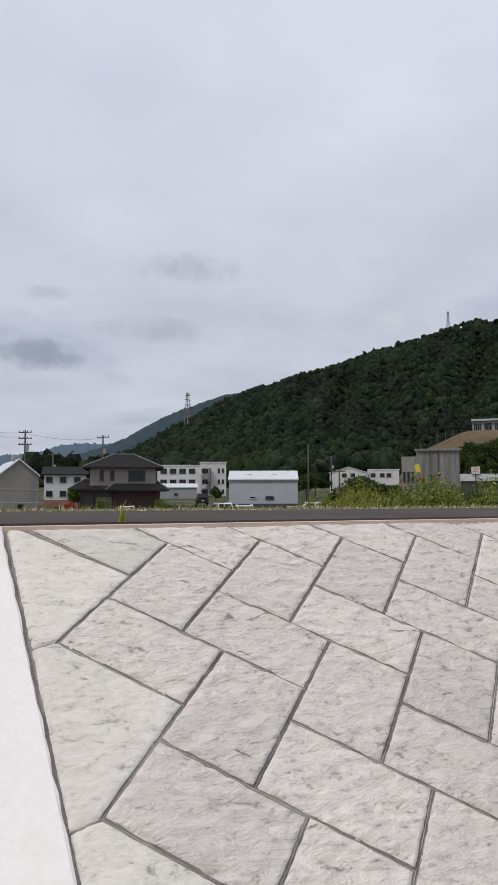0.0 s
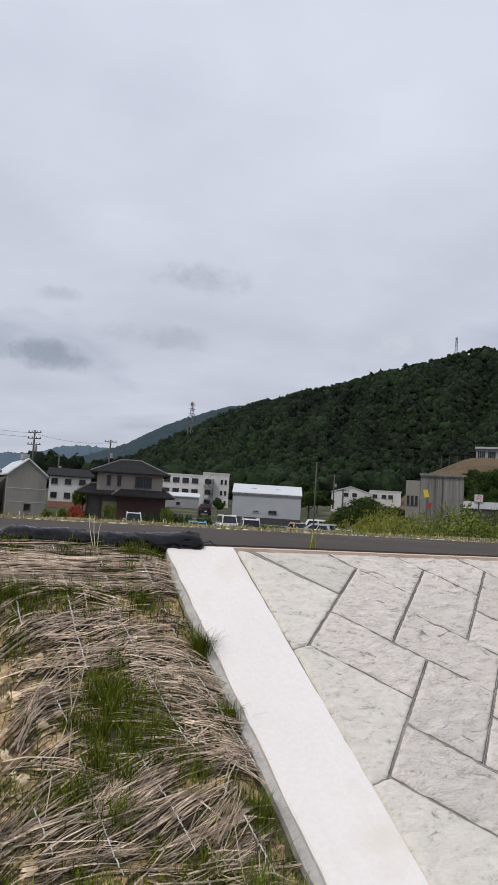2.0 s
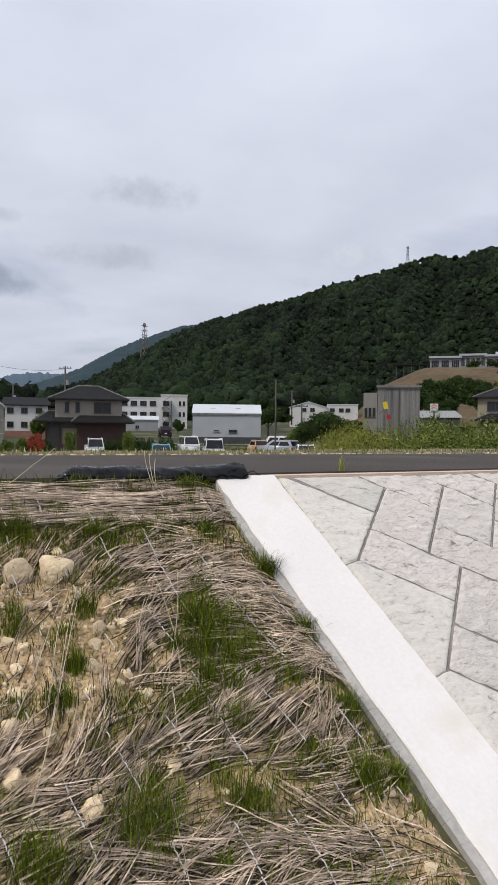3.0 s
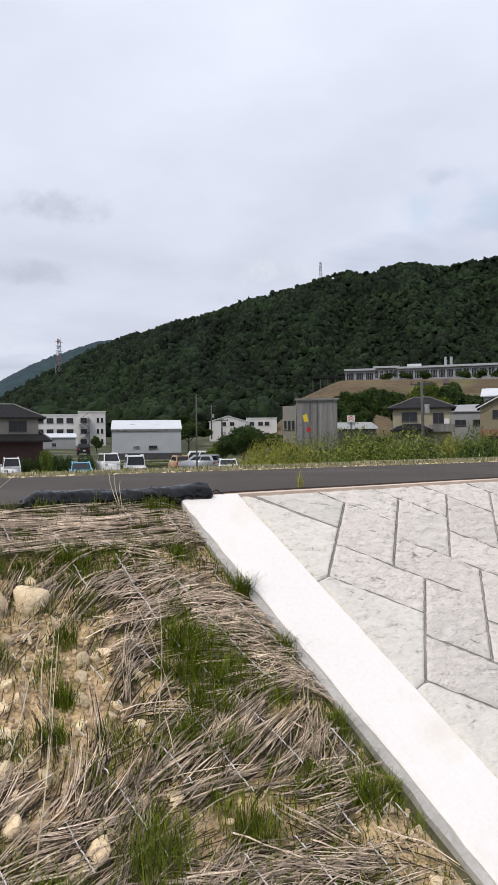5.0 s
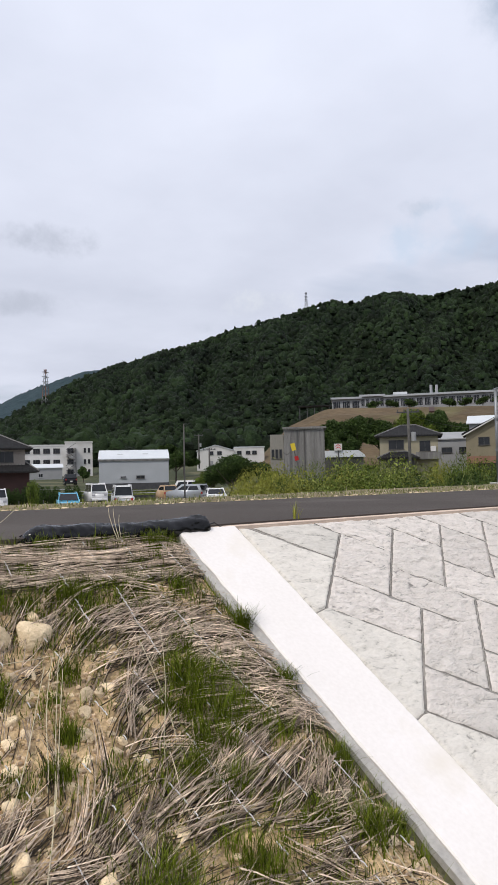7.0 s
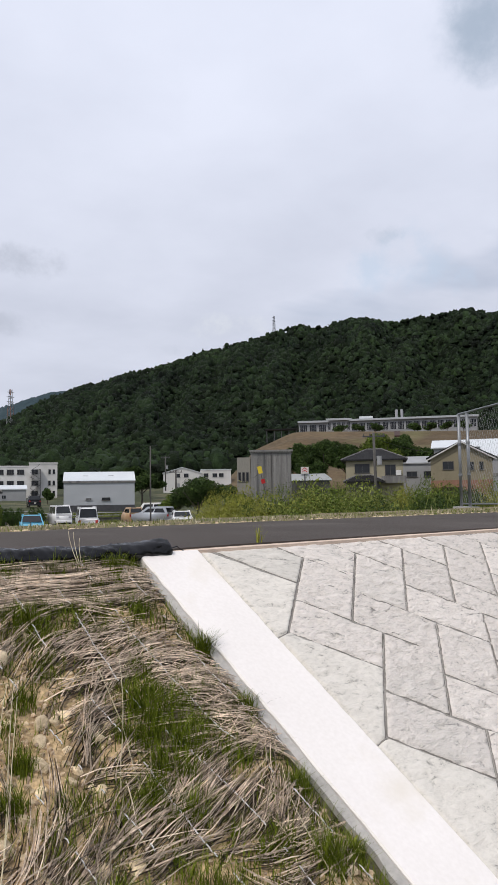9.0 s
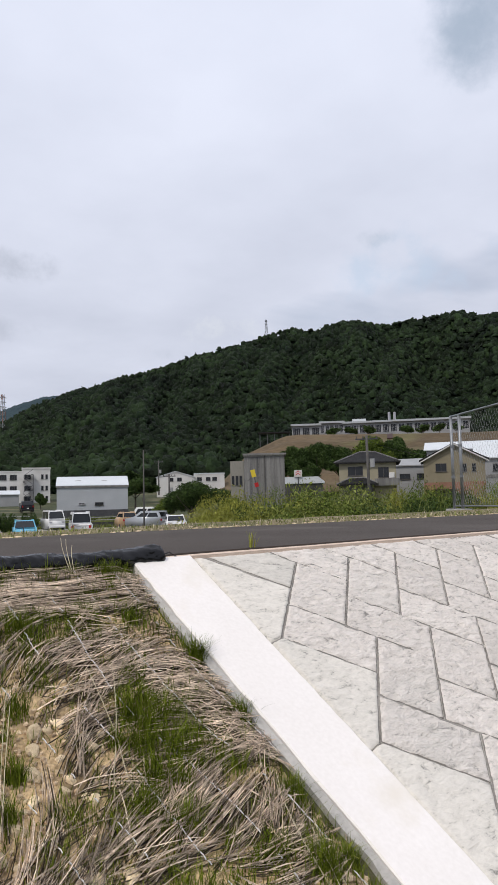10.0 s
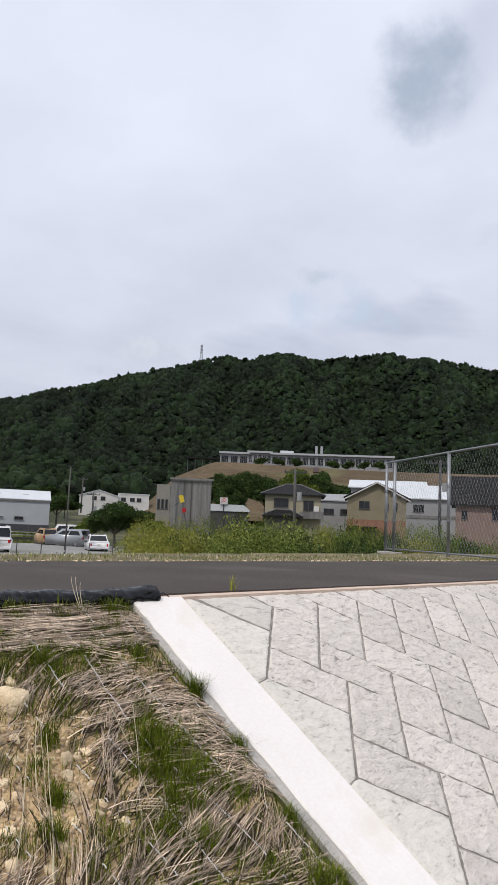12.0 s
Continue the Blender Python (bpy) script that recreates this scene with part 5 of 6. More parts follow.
def build_left_buildings():
    shed((9.35, 71.5), (13.0, 70.9), -1.4, 3.95, 5.45, 11, 9, "grey panelled shed with a white sheet roof")
    shed((3.4, 72.0), (8.75, 71.6), -1.4, 4.25, 6.6, 11, 9, "grey panelled shed beside a matching one")
    # two-storey house, dark below and beige above
    m, w = place((17.7, 74.9), (25.9, 72.45), -1.4)
    h = empty("house", m, "two-storey house with grey tiled hip roofs and dark brown lower walls", "house")
    part("wall", boxed(0.2, 3.6, 0.6, 7, -1.4, 2.6), "frame", h, "dark recessed entrance wall")
    part("wall", boxed(3.6, w, 0, 7, -1.4, 2.6), "brownwall", h)
    part("wall", boxed(1.2, w - 0.4, 0.5, 6.6, 2.6, 5.0), "plaster", h, "beige plastered upper wall")
    hip_roof(h, 1.2, w - 0.4, 0.5, 6.6, 4.9, 6.55, 0.28, 0.75)
    for x0, x1, y0, y1, z0, z1 in ((-0.4, 4.4, 0.0, 5, 2.55, 3.75), (3.5, w + 0.3, -0.6, 5, 2.5, 3.95)):
        hip_roof(h, x0, x1, y0, y1, z0, z1, 0.5, 0.6, name="porch_roof")
    window(h, 5.2, 7.0, 3.55, 4.7, 0.5, "frame")
    window(h, 2.2, 2.65, 3.6, 4.7, 0.5, "frame", 0)
    window(h, 3.3, 3.75, 3.6, 4.7, 0.5, "frame", 0)
    part("lattice_door", boxed(1.9, 3.5, 0.5, 0.58, 0.2, 1.9), "tan", h, "lit paper lattice door")
    for x in (0.3, 1.6, 3.5):
        part("post", boxed(x, x + 0.16, 0.1, 0.26, -1.4, 2.4), "brownwall", h)
    # white two-storey house behind
    m, w = place((19.9, 105.2), (25.6, 103.8), 0.0)
    h = empty("house", m, "white two-storey house with a dark shallow roof", "house")
    part("wall", boxed(0, w, 0, 7, -2, 3.9), "whitewall", h)
    gable_roof(h, 0, w, 0, 7, 3.9, 5.0, "rooftile", 0.4, "x")
    part("brick_base", boxed(-0.02, w + 0.02, -0.05, 0, -2, 0.2), "brick", h)
    for x in (0.3, 2.2, 4.2):
        window(h, x, x + 0.9, 2.7, 3.5, 0, "frame")
        window(h, x, x + 0.9, 0.7, 1.5, 0, "frame")
    # white three-storey block
    m, w = place((48.6, 139.0), (61.3, 133.5), 0.3)
    h = empty("office_block", m, "white three-storey concrete block with an outside stair", "building")
    part("wall", boxed(0, w * 0.62, 0, 9, -2, 6.7), "whitewall", h)
    part("wall", boxed(w * 0.62, w, -0.5, 9, -2, 7.3), "whitewall", h)
    part("parapet", boxed(-0.1, w * 0.62, -0.1, 9.1, 6.7, 6.95), "whitewall", h)
    part("parapet", boxed(w * 0.62 - 0.1, w + 0.1, -0.6, 9.1, 7.3, 7.55), "whitewall", h)
    for z in (1.0, 3.0, 5.2):
        for x in (0.6, 2.5, 4.4, 6.3):
            window(h, x, x + 1.3, z, z + 1.0, 0, "frame", 2)
        for x in (w * 0.62 + 0.4, w - 1.7, w - 0.9):
            window(h, x, x + (1.2 if x < w - 2 else 0.45), z + 0.1, z + 1.0, -0.5, "frame", 1 if x < w - 2 else 0)
    stair = part("stair", boxed(w * 0.62 + 2.0, w * 0.62 + 2.12, -1.7, -0.5, -1, 6.2), "darksteel", h, "dark steel outside stair")
    bm = bmesh.new()
    for i in range(4):
        z = 0.2 + i * 1.55
        for k in range(6):
            box(bm, w * 0.62 + 0.2 + k * 0.3, w * 0.62 + 0.5 + k * 0.3, -1.6, -0.6, z + (k if i % 2 else 5 - k) * 0.26, z + (k if i % 2 else 5 - k) * 0.26 + 0.07)
        tube(bm, ((w * 0.62 + 0.2, -1.65, z + (1.0 if i % 2 else 2.3)), (w * 0.62 + 2.0, -1.65, z + (2.3 if i % 2 else 1.0))), 0.05, 4)
    part("flight", bm, "darksteel", stair)
    m, w = place((44.2, 129.6), (52.1, 126.6), 0.2)
    h = empty("annex", m, "low pale grey annex with a white sheet roof", "building")
    part("wall", boxed(0, w, 0, 6, -2, 2.3), "greywall", h)
    gable_roof(h, 0, w, 0, 6, 2.3, 3.0, "barnroof", 0.2, "x")
    window(h, 4.2, 5.0, 0.6, 1.3, 0, "alu")
    # pale barn
    m, w = place((41.0, 87.8), (49.15, 83.5), 0.0)
    h = empty("barn", m, "pale blue-grey metal barn with a white sheet roof", "barn")
    part("wall", boxed(0, w, 0, 7, -0.4, 2.85), "barnwall", h)
    gable_wall(h, 0.0, w, 0.01, 6.99, 2.8, 2.85, 4.1, "barnwall", "x")
    gable_roof(h, 0, w, 0, 7, 2.85, 4.1, "barnroof", 0.12, "x", 0.1)
    part("base", boxed(-0.05, w + 0.05, -0.1, 7, -1.6, -0.35), "darksteel", h, "dark concrete base")
    bm = bmesh.new()
    for i in range(int(w / 0.3)):
        box(bm, 0.1 + i * 0.3, 0.16 + i * 0.3, -0.008, 0.0, -0.3, 2.7)
    part("sheet_ribs", bm, "barnwall", h)
    part("fascia", boxed(-0.1, w + 0.1, -0.14, -0.10, 2.6, 2.85), "slate", h)
    window(h, 4.9, 6.0, 0.25, 0.65, -0.03, "frame", 1)
    window(h, 2.8, 3.6, 0.35, 0.6, -0.03, "alu", 0)
    for x in (2.4, 5.8):
        part("skylight", boxed(x, x + 0.7, 1.7, 2.4, 3.55, 3.62), "greywall", h)
    # low white gabled hall far off
    m, w = place((85.0, 132.0), (97.0, 123.6), 3.5)
    h = empty("hall", m, "low white hall with a shallow gable among trees", "building")
    gable_wall(h, 0, w * 0.55, 0, 8, -3, 2.4, 3.6, "whitewall")
    gable_roof(h, 0, w * 0.55, 0, 8, 2.4, 3.6, "barnroof", 0.2)
    part("wall", boxed(w * 0.55, w, 0.5, 8, -3, 3.0), "whitewall", h)
    part("parapet", boxed(w * 0.55, w + 0.1, 0.4, 8, 3.0, 3.2), "barnroof", h)
    for x in (2.6, 4.4, 8.7, 10.6, 12.0):
        window(h, x, x + 1.0, 1.5, 2.3, 0 if x < w * 0.55 else 0.5, "frame")


build_left_buildings()


def build_right_buildings():
    # weathered grey slab building: gable side and long sheet-clad side
    m, w = place((58.7, 70.6), (62.6, 67.15), 0.0)
    h = empty("warehouse", m, "weathered dark grey sheet-clad warehouse with a flat roof", "warehouse")
    part("wall", boxed(0, w, 0, 6, -3, 6.2), "concrete", h)
    n = 11
    for i in range(n):
        part("cladding_panel", boxed(w * i / n + 0.008, w * (i + 1) / n - 0.008, -0.07, -0.003, 1.2, 6.0), "slate", h)
        part("cladding_panel", boxed(w * i / n + 0.008, w * (i + 1) / n - 0.008, -0.06, -0.003, -1, 1.18), "slate", h)
    part("roof", boxed(-0.15, w + 0.25, -0.3, 6.2, 6.2, 6.42), "slate", h, "corrugated grey roof edge")
    bm = bmesh.new()
    for i in range(16):
        tube(bm, ((w * (i + 0.5) / 16, -0.36, 6.2), (w * (i + 0.5) / 16, 0.4, 6.2)), 0.12, 6)
    part("roof_corrugation", bm, "slate", h)
    part("downpipe", boxed(w * 0.5, w * 0.5 + 0.09, -0.17, -0.075, -1, 6.2), "frame", h, "dark downpipe")
    m2 = place((57.35, 71.75), (58.68, 70.62), 0.0)
    side = part("wall", boxed(0, m2[1] - 0.02, 0, 4, -2, 5.5), "shedwall", h)
    side.matrix_world = m2[0]
    for i in range(3):
        wd = window(h, 0.15 + i * 0.5, 0.5 + i * 0.5, 2.4, 3.6, 0, "frame", 0)
        wd.matrix_world = m2[0]
    # low white roof and red-and-white sign
    m, w = place((72.8, 78.3), (76.9, 74.3), 1.0)
    h = empty("showroom", m, "low building with a rounded white roof", "building")
    part("wall", boxed(0, w, 0, 6, -2, 1.75), "darkwall", h)
    bm = bmesh.new()
    prism(bm, [(-0.2, 1.75), (w + 0.3, 1.75), (w + 0.2, 2.05), (w - 0.7, 2.75), (-0.2, 2.75)], -0.2, 6)
    part("roof", bm, "barnroof", h)
    s = empty("sign", place((73.9, 77.3), (74.9, 76.35), 1.0)[0] @ pose(0, -0.4, 0), "square white sign board with a plain red mark on a pole", "sign")
    part("board", boxed(0, 1.15, -0.1, 0.1, 2.75, 3.75), "whitewall", s)
    bm = bmesh.new()
    for z in (2.95, 3.3):
        prism(bm, [(0.2, z), (0.57, z + 0.28), (0.95, z), (0.95, z + 0.1), (0.57, z + 0.4), (0.2, z + 0.1)], -0.13, -0.102)
    part("mark", bm, "red", s, "plain red zigzag mark")
    part("pole", boxed(0.5, 0.65, 0.02, 0.12, -1, 2.75), "darksteel", s)
    # cream house with a tiled hip roof
    m, w = place((60.3, 55.5), (64.45, 50.6), -1.4)
    h = empty("house", m, "cream two-storey house with a grey tiled hip roof", "house")
    part("wall", boxed(0, w, 0, 6.5, -1.5, 5.9), "cream", h)
    hip_roof(h, 0, w, 0, 6.5, 5.7, 7.15, 0.25, 0.5)
    window(h, 1.0, 2.7, 4.3, 5.35, 0, "frame")
    window(h, 4.4, 5.6, 4.0, 5.2, 0, "frame")
    hip_roof(h, 0.3, 3.9, -1.6, 0.4, 3.2, 4.0, 0.4, 0.5, name="porch_roof")
    part("porch_wall", boxed(0.4, 3.8, -1.5, -0.02, -1.5, 3.3), "frame", h)
    part("balcony", boxed(4.0, w + 0.3, -0.9, -0.02, 3.1, 3.9), "slate", h)
    part("cooling_unit", boxed(5.6, 6.2, -0.5, -0.1, 3.95, 4.55, 0.03), "whitewall", h)
    # grey house
    m, w = place((72.3, 56.9), (74.8, 53.7), 0.0)
    h = empty("house", m, "pale grey house with a grey metal roof", "house")
    part("wall", boxed(0, w, 0, 6, -2, 4.3), "greywall", h)
    gable_roof(h, -0.3, w + 0.3, 0, 6, 4.3, 5.2, "greywall", 0.2, "x")
    for x in (0.4, 2.5):
        window(h, x, x + 1.3, 2.6, 3.3, 0, "frame", 1)
    # tan gabled house, brown lower storey
    m, w = place((66.4, 48.3), (70.2, 42.9), -1.4)
    h = empty("house", m, "tan house with a white-edged gable and red-brown lower wall", "house")
    gable_wall(h, 0, w, 0, 8, 3.3, 5.9, 7.5, "tan")
    part("wall", boxed(0, w, 0, 8, -1.5, 3.3), "brick", h)
    gable_roof(h, 0, w, 0, 8, 5.9, 7.5, "rooftile", 0.45)
    bm = bmesh.new()
    prism(bm, [(-0.45, 5.44), (w / 2, 7.46), (w + 0.45, 5.44), (w + 0.45, 5.58), (w / 2, 7.62), (-0.45, 5.58)], -0.50, -0.455)
    part("barge_board", bm, "whitewall", h)
    window(h, 1.3, 2.5, 4.5, 5.4, 0, "frame")
    for x in (4.2, 5.2):
        window(h, x, x + 0.45, 4.4, 5.3, 0, "frame", 0)
    part("porch_roof", boxed(0.1, 3.4, -1.0, -0.02, 2.35, 2.5), "rooftile", h)
    # thin dark sheet on the brown wall paints the shade of an opening
    part("carport", boxed(0.3, 3.3, -0.06, -0.003, -1.5, 2.3), "frame", h, "dark sheet for the shade in an open bay below the band")
    # house with a white roof behind the tan one
    m, w = place((86.2, 62.4), (92.0, 53.5), 1.0)
    h = empty("house", m, "white-roofed house behind its neighbours", "house")
    part("wall", boxed(0, w, 0, 6, -2, 6.1), "greywall", h)
    gable_roof(h, 0, w, 0, 6, 6.1, 7.2, "barnroof", 0.4, "x")
    m, w = place((81.8, 51.5), (85.9, 44.5), 0.0)
    h = empty("house", m, "grey house with a pale sheet roof", "house")
    part("wall", boxed(0, w, 0, 6, -2, 5.3), "greywall", h)
    gable_roof(h, 0, w, 0, 6, 5.3, 7.0, "barnroof", 0.4, "x")
    part("band", boxed(-0.02, w + 0.02, -0.08, 0, 2.6, 3.0), "slate", h)
    window(h, 2.0, 3.4, 3.4, 4.4, 0, "frame")
    # pinkish house with dark tiles
    m, w = place((68.0, 35.6), (71.5, 28.5), -1.4)
    h = empty("house", m, "pinkish house with a dark tiled roof behind the fence", "house")
    part("wall", boxed(0, w, 0, 7, -1.5, 5.4), "pink", h)
    roof = gable_roof(h, -0.2, w + 0.2, 0, 7, 5.4, 8.2, "rooftile", 0.5, "x")
    bm = bmesh.new()
    for i in range(1, 28):
        x = -0.7 + (w + 1.4) * i / 28
        tube(bm, ((x, -0.5, 5.18), (x, 3.5, 8.36)), 0.05, 4)
    tagged(part("roof_tiling", bm, "rooftile", roof), kind="stuff")
    window(h, 3.6, 5.6, 3.6, 4.9, 0, "frame")
    window(h, 0.6, 1.2, 3.6, 4.5, 0, "frame", 0)
    # the school on the terrace
    c = [polar(a, 196, 16.2) for a in (43.4, 45.6, 47.4, 56.8)]
    h = empty("school", Matrix.Translation(c[0]), "long low white school building on the terrace", "school")
    for (p, q), top, nwin in zip(zip(c, c[1:]), (4.8, 5.3, 5.0), (3, 5, 16)):
        mm, w = place(p, q, 15.2)
        part("wall", boxed(0, w, 0, 9, 0, top), "greywall", h).matrix_world = mm
        part("roof", boxed(-0.3, w + 0.3, -0.8, 9, top, top + 0.5), "barnwall", h).matrix_world = mm
        for i in range(nwin):
            x0, x1 = w * (i + 0.12) / nwin, w * (i + 0.88) / nwin
            window(h, x0, x1, top - 2.6, top - 0.5, 0, "alu", 3).matrix_world = mm
    for a in (50.9, 51.3):
        part("chimney", boxed(-0.25, 0.25, -0.25, 0.25, 0, 8.0), "alu", h).matrix_world = pose(*polar(a, 199, 15.2))
    part("roof_box", boxed(-1.8, 1.8, -1, 1, 0, 1.0, 0.05), "barnroof", h).matrix_world = pose(*polar(48.6, 197, 20.4), 0, 0, -48)
    p, q = polar(40.9, 190, 15.6), polar(43.2, 190, 15.8)
    mm, w = place(p, q, 15.3)
    h = empty("pergola", mm, "dark open shelter beside the school", "shelter")
    part("roof", boxed(-0.4, w + 0.4, -0.4, 3, 2.5, 2.75), "rooftile", h)
    for i in range(5):
        part("post", boxed(w * i / 4 - 0.1, w * i / 4 + 0.1, 0, 0.2, -1, 2.5), "darksteel", h)


build_right_buildings()


# ---- poles, pylons, signs, fences ----
def utility_pole(x, y, z0, z1, arms=1, steel=False, lean=0.0, label="tall concrete utility pole with cross arms", r=0.15, turn=-40):
    root = empty("utility_pole", pose(x, y, z0, 0, lean, turn), label, "utility pole", "utility poles")
    h = z1 - z0
    part("pole", tube(bmesh.new(), ((0, 0, 0), (0, 0, h / 2), (0, 0, h)), r, 10, r * 0.7), "darksteel" if steel else "pole", root, smooth=True)
    for i in range(arms):
        z = h - 0.35 - i * 0.75
        part("cross_arm", boxed(-0.9, 0.9, -0.06, 0.06, z, z + 0.1), "darksteel", root)
        for k in (-0.8, -0.3, 0.3, 0.8):
            part("insulator", tube(bmesh.new(), ((k, 0, z + 0.1), (k, 0, z + 0.28)), 0.05, 6), "pole", root)
    if arms:
        part("transformer", tube(bmesh.new(), ((0.35, -0.1, h - 2.6), (0.35, -0.1, h - 1.9)), 0.2, 10), "greywall", root)
    return root


def pylon(p, h, base, paint=("pylon", "pylon")):
    root = empty("pylon", pose(*p, 0, 0, 20), "steel lattice power pylon on the wooded slope", "pylon", "power pylons")
    bm = bmesh.new()
    r = h * 0.006
    lev = [(i / 7) for i in range(8)]
    wid = [base * (1 - t) ** 1.2 + h * 0.022 for t in lev]
    for sx, sy in ((1, 1), (1, -1), (-1, 1), (-1, -1)):
        tube(bm, [(sx * w, sy * w, t * h) for t, w in zip(lev, wid)], r, 4)
    for i in range(7):
        for s in (1, -1):
            tube(bm, ((-wid[i], s * wid[i], lev[i] * h), (wid[i + 1], s * wid[i + 1], lev[i + 1] * h)), r * 0.7, 4)
            tube(bm, ((wid[i], s * wid[i], lev[i] * h), (-wid[i + 1], s * wid[i + 1], lev[i + 1] * h)), r * 0.7, 4)
    part("lattice", bm, paint[0], root)
    for i in (2, 3, 6) if paint[1] != paint[0] else ():
        for sx, sy in ((1, 1), (1, -1), (-1, 1), (-1, -1)):
            part("leg_band", tube(bmesh.new(), ((sx * wid[i], sy * wid[i], lev[i] * h), (sx * wid[i + 1], sy * wid[i + 1], lev[i + 1] * h)), r * 1.2, 4), paint[1], root)
    for t in (0.68, 0.80, 0.92):
        bm = bmesh.new()
        tube(bm, ((-h * 0.12, 0, t * h), (0, 0, t * h + h * 0.02), (h * 0.12, 0, t * h)), r, 4)
        tube(bm, ((-h * 0.12, 0, t * h), (h * 0.12, 0, t * h)), r * 0.8, 4)
        part("arm", bm, "pylon", root)


def build_poles():
    utility_pole(32.5, 52.7, LOT, 4.95, 0, label="plain dark slender pole beside the car park", r=0.075)
    utility_pole(43.6, 36.6, LOT, 5.35, 1, lean=-1.0)
    p = polar(10.1, 95, 0)
    utility_pole(p[0], p[1], -0.5, 8.8, 3, label="utility pole with several cross arms and wires")
    p = polar(11.95, 120, 0)
    utility_pole(p[0], p[1], 0, 7.6, 1, label="dark utility pole behind the white house")
    p = polar(15.7, 105, 0)
    utility_pole(p[0], p[1], 0, 9.2, 1, label="dark utility pole behind the brown house")
    p = polar(33.8, 105, 0)
    utility_pole(p[0], p[1], 0, 4.4, 1, label="short utility pole near the hedge")
    p = polar(33.0, 150, 0)
    utility_pole(p[0], p[1], 2, 9.0, 1, label="utility pole in front of the white hall")
    p = polar(60.2, 62, 0)
    utility_pole(p[0], p[1], LOT, 6.6, 1, True, label="slim dark pole between the houses")
    p = polar(41.6, 698, float(hill_z(np.array(41.6), np.array(698.0))) - 4)
    pylon(p, 24, 1.0)
    p = polar(21.5, 660, float(hill_z(np.array(21.5), np.array(660.0))) - 2)
    pylon(p, 34, 1.8, ("greywall", "brick"))
    # leaning road sign
    s = empty("warning_sign", pose(31.25, 34.9, LOT, 0, -13, -40), "leaning yellow warning sign on a thin post", "sign")
    part("post", tube(bmesh.new(), ((0, 0, 0), (0, 0, 4.6)), 0.03, 6), "frame", s)
    part("board", boxed(-0.15, 0.15, -0.06, -0.04, 4.15, 4.65), "yellow", s)
    part("red_board", boxed(-0.10, 0.16, -0.06, -0.04, 3.45, 3.75), "lamp", s)
    # overhead wires
    def wire(a, b, sag):
        bm = bmesh.new()
        a, b = Vector(a), Vector(b)
        tube(bm, [a.lerp(b, t / 10) - Vector((0, 0, sag * 4 * t / 10 * (1 - t / 10))) for t in range(11)], 0.02, 3)
        tagged(part("power_line", bm, "darksteel"), "thin black overhead power line", "wire", "overhead wires")
    a, b = polar(10.1, 95, 8.4), polar(15.7, 105, 8.8)
    wire(a, b, 0.5)
    wire(polar(10.1, 95, 7.9), polar(-3, 80, 9.0), 0.8)
    wire(polar(10.1, 95, 8.4), polar(-3, 80, 9.6), 0.8)
    wire((43.6, 36.6, 4.9), (66.5, 47.0, 5.0), 0.3)
    wire((31.0, 36.0, 2.2), (58.5, 70.5, 3.2), 0.4)


build_poles()


def build_fence():
    a = math.degrees(math.atan2(-0.86, -0.51))
    H, L_ = 1.62, 4.7
    root = empty("chain_link_fence", pose(9.14, 5.0, 0.005, 0, 0, a), "galvanised chain-link fence on steel posts beside the road", "fence")
    for x in (0.03, 0.36, 2.2, 4.1):
        p = part("post", tube(bmesh.new(), ((x, 0, 0), (x, 0, H)), 0.027, 10), "zinc", root, smooth=True)
        for z in (0.55, 1.08):
            part("clamp", tube(bmesh.new(), ((x, 0, z), (x, 0, z + 0.04)), 0.035, 10), "zinc", p)
        part("base_plate", boxed(x - 0.14, x + 0.14, -0.1, 0.1, -0.02, 0.02, 0.005), "concrete", p)
    part("top_rail", tube(bmesh.new(), ((0, 0, H), (L_, 0, H)), 0.019, 8), "zinc", root, smooth=True)
    part("bottom_rail", tube(bmesh.new(), ((0, 0, 0.07), (L_, 0, 0.07)), 0.014, 8), "zinc", root, smooth=True)
    paths, z0, z1, step = [], 0.09, H - 0.03, 0.085
    h = z1 - z0
    n = int((L_ + h * 0.55) / step)
    for i in range(n):
        for s in (1, -1):
            x0 = -h * 0.55 + i * step if s == 1 else i * step
            x1 = x0 + s * h * 0.55
            za, zb = z0, z1
            if min(x0, x1) < 0 or max(x0, x1) > L_:
                lo, hi = (0 - x0) / (x1 - x0), (L_ - x0) / (x1 - x0)
                lo, hi = max(0, min(lo, hi)), min(1, max(lo, hi))
                if hi - lo < 0.02:
                    continue
                xa, xb = x0 + (x1 - x0) * lo, x0 + (x1 - x0) * hi
                za, zb = z0 + h * lo, z0 + h * hi
            else:
                xa, xb = x0, x1
            paths.append([(xa, 0.003 * s, za), ((xa + xb) / 2, 0.003 * s, (za + zb) / 2), (xb, 0.003 * s, zb)])
    V, F = strands(np.array(paths), np.full(len(paths), 0.0017), 3)
    ob = new("wire_mesh", mesh_np("wire_mesh", V, F, "zinc"))
    ob.parent = root
    tagged(ob, "diamond wire mesh", kind="stuff")


build_fence()


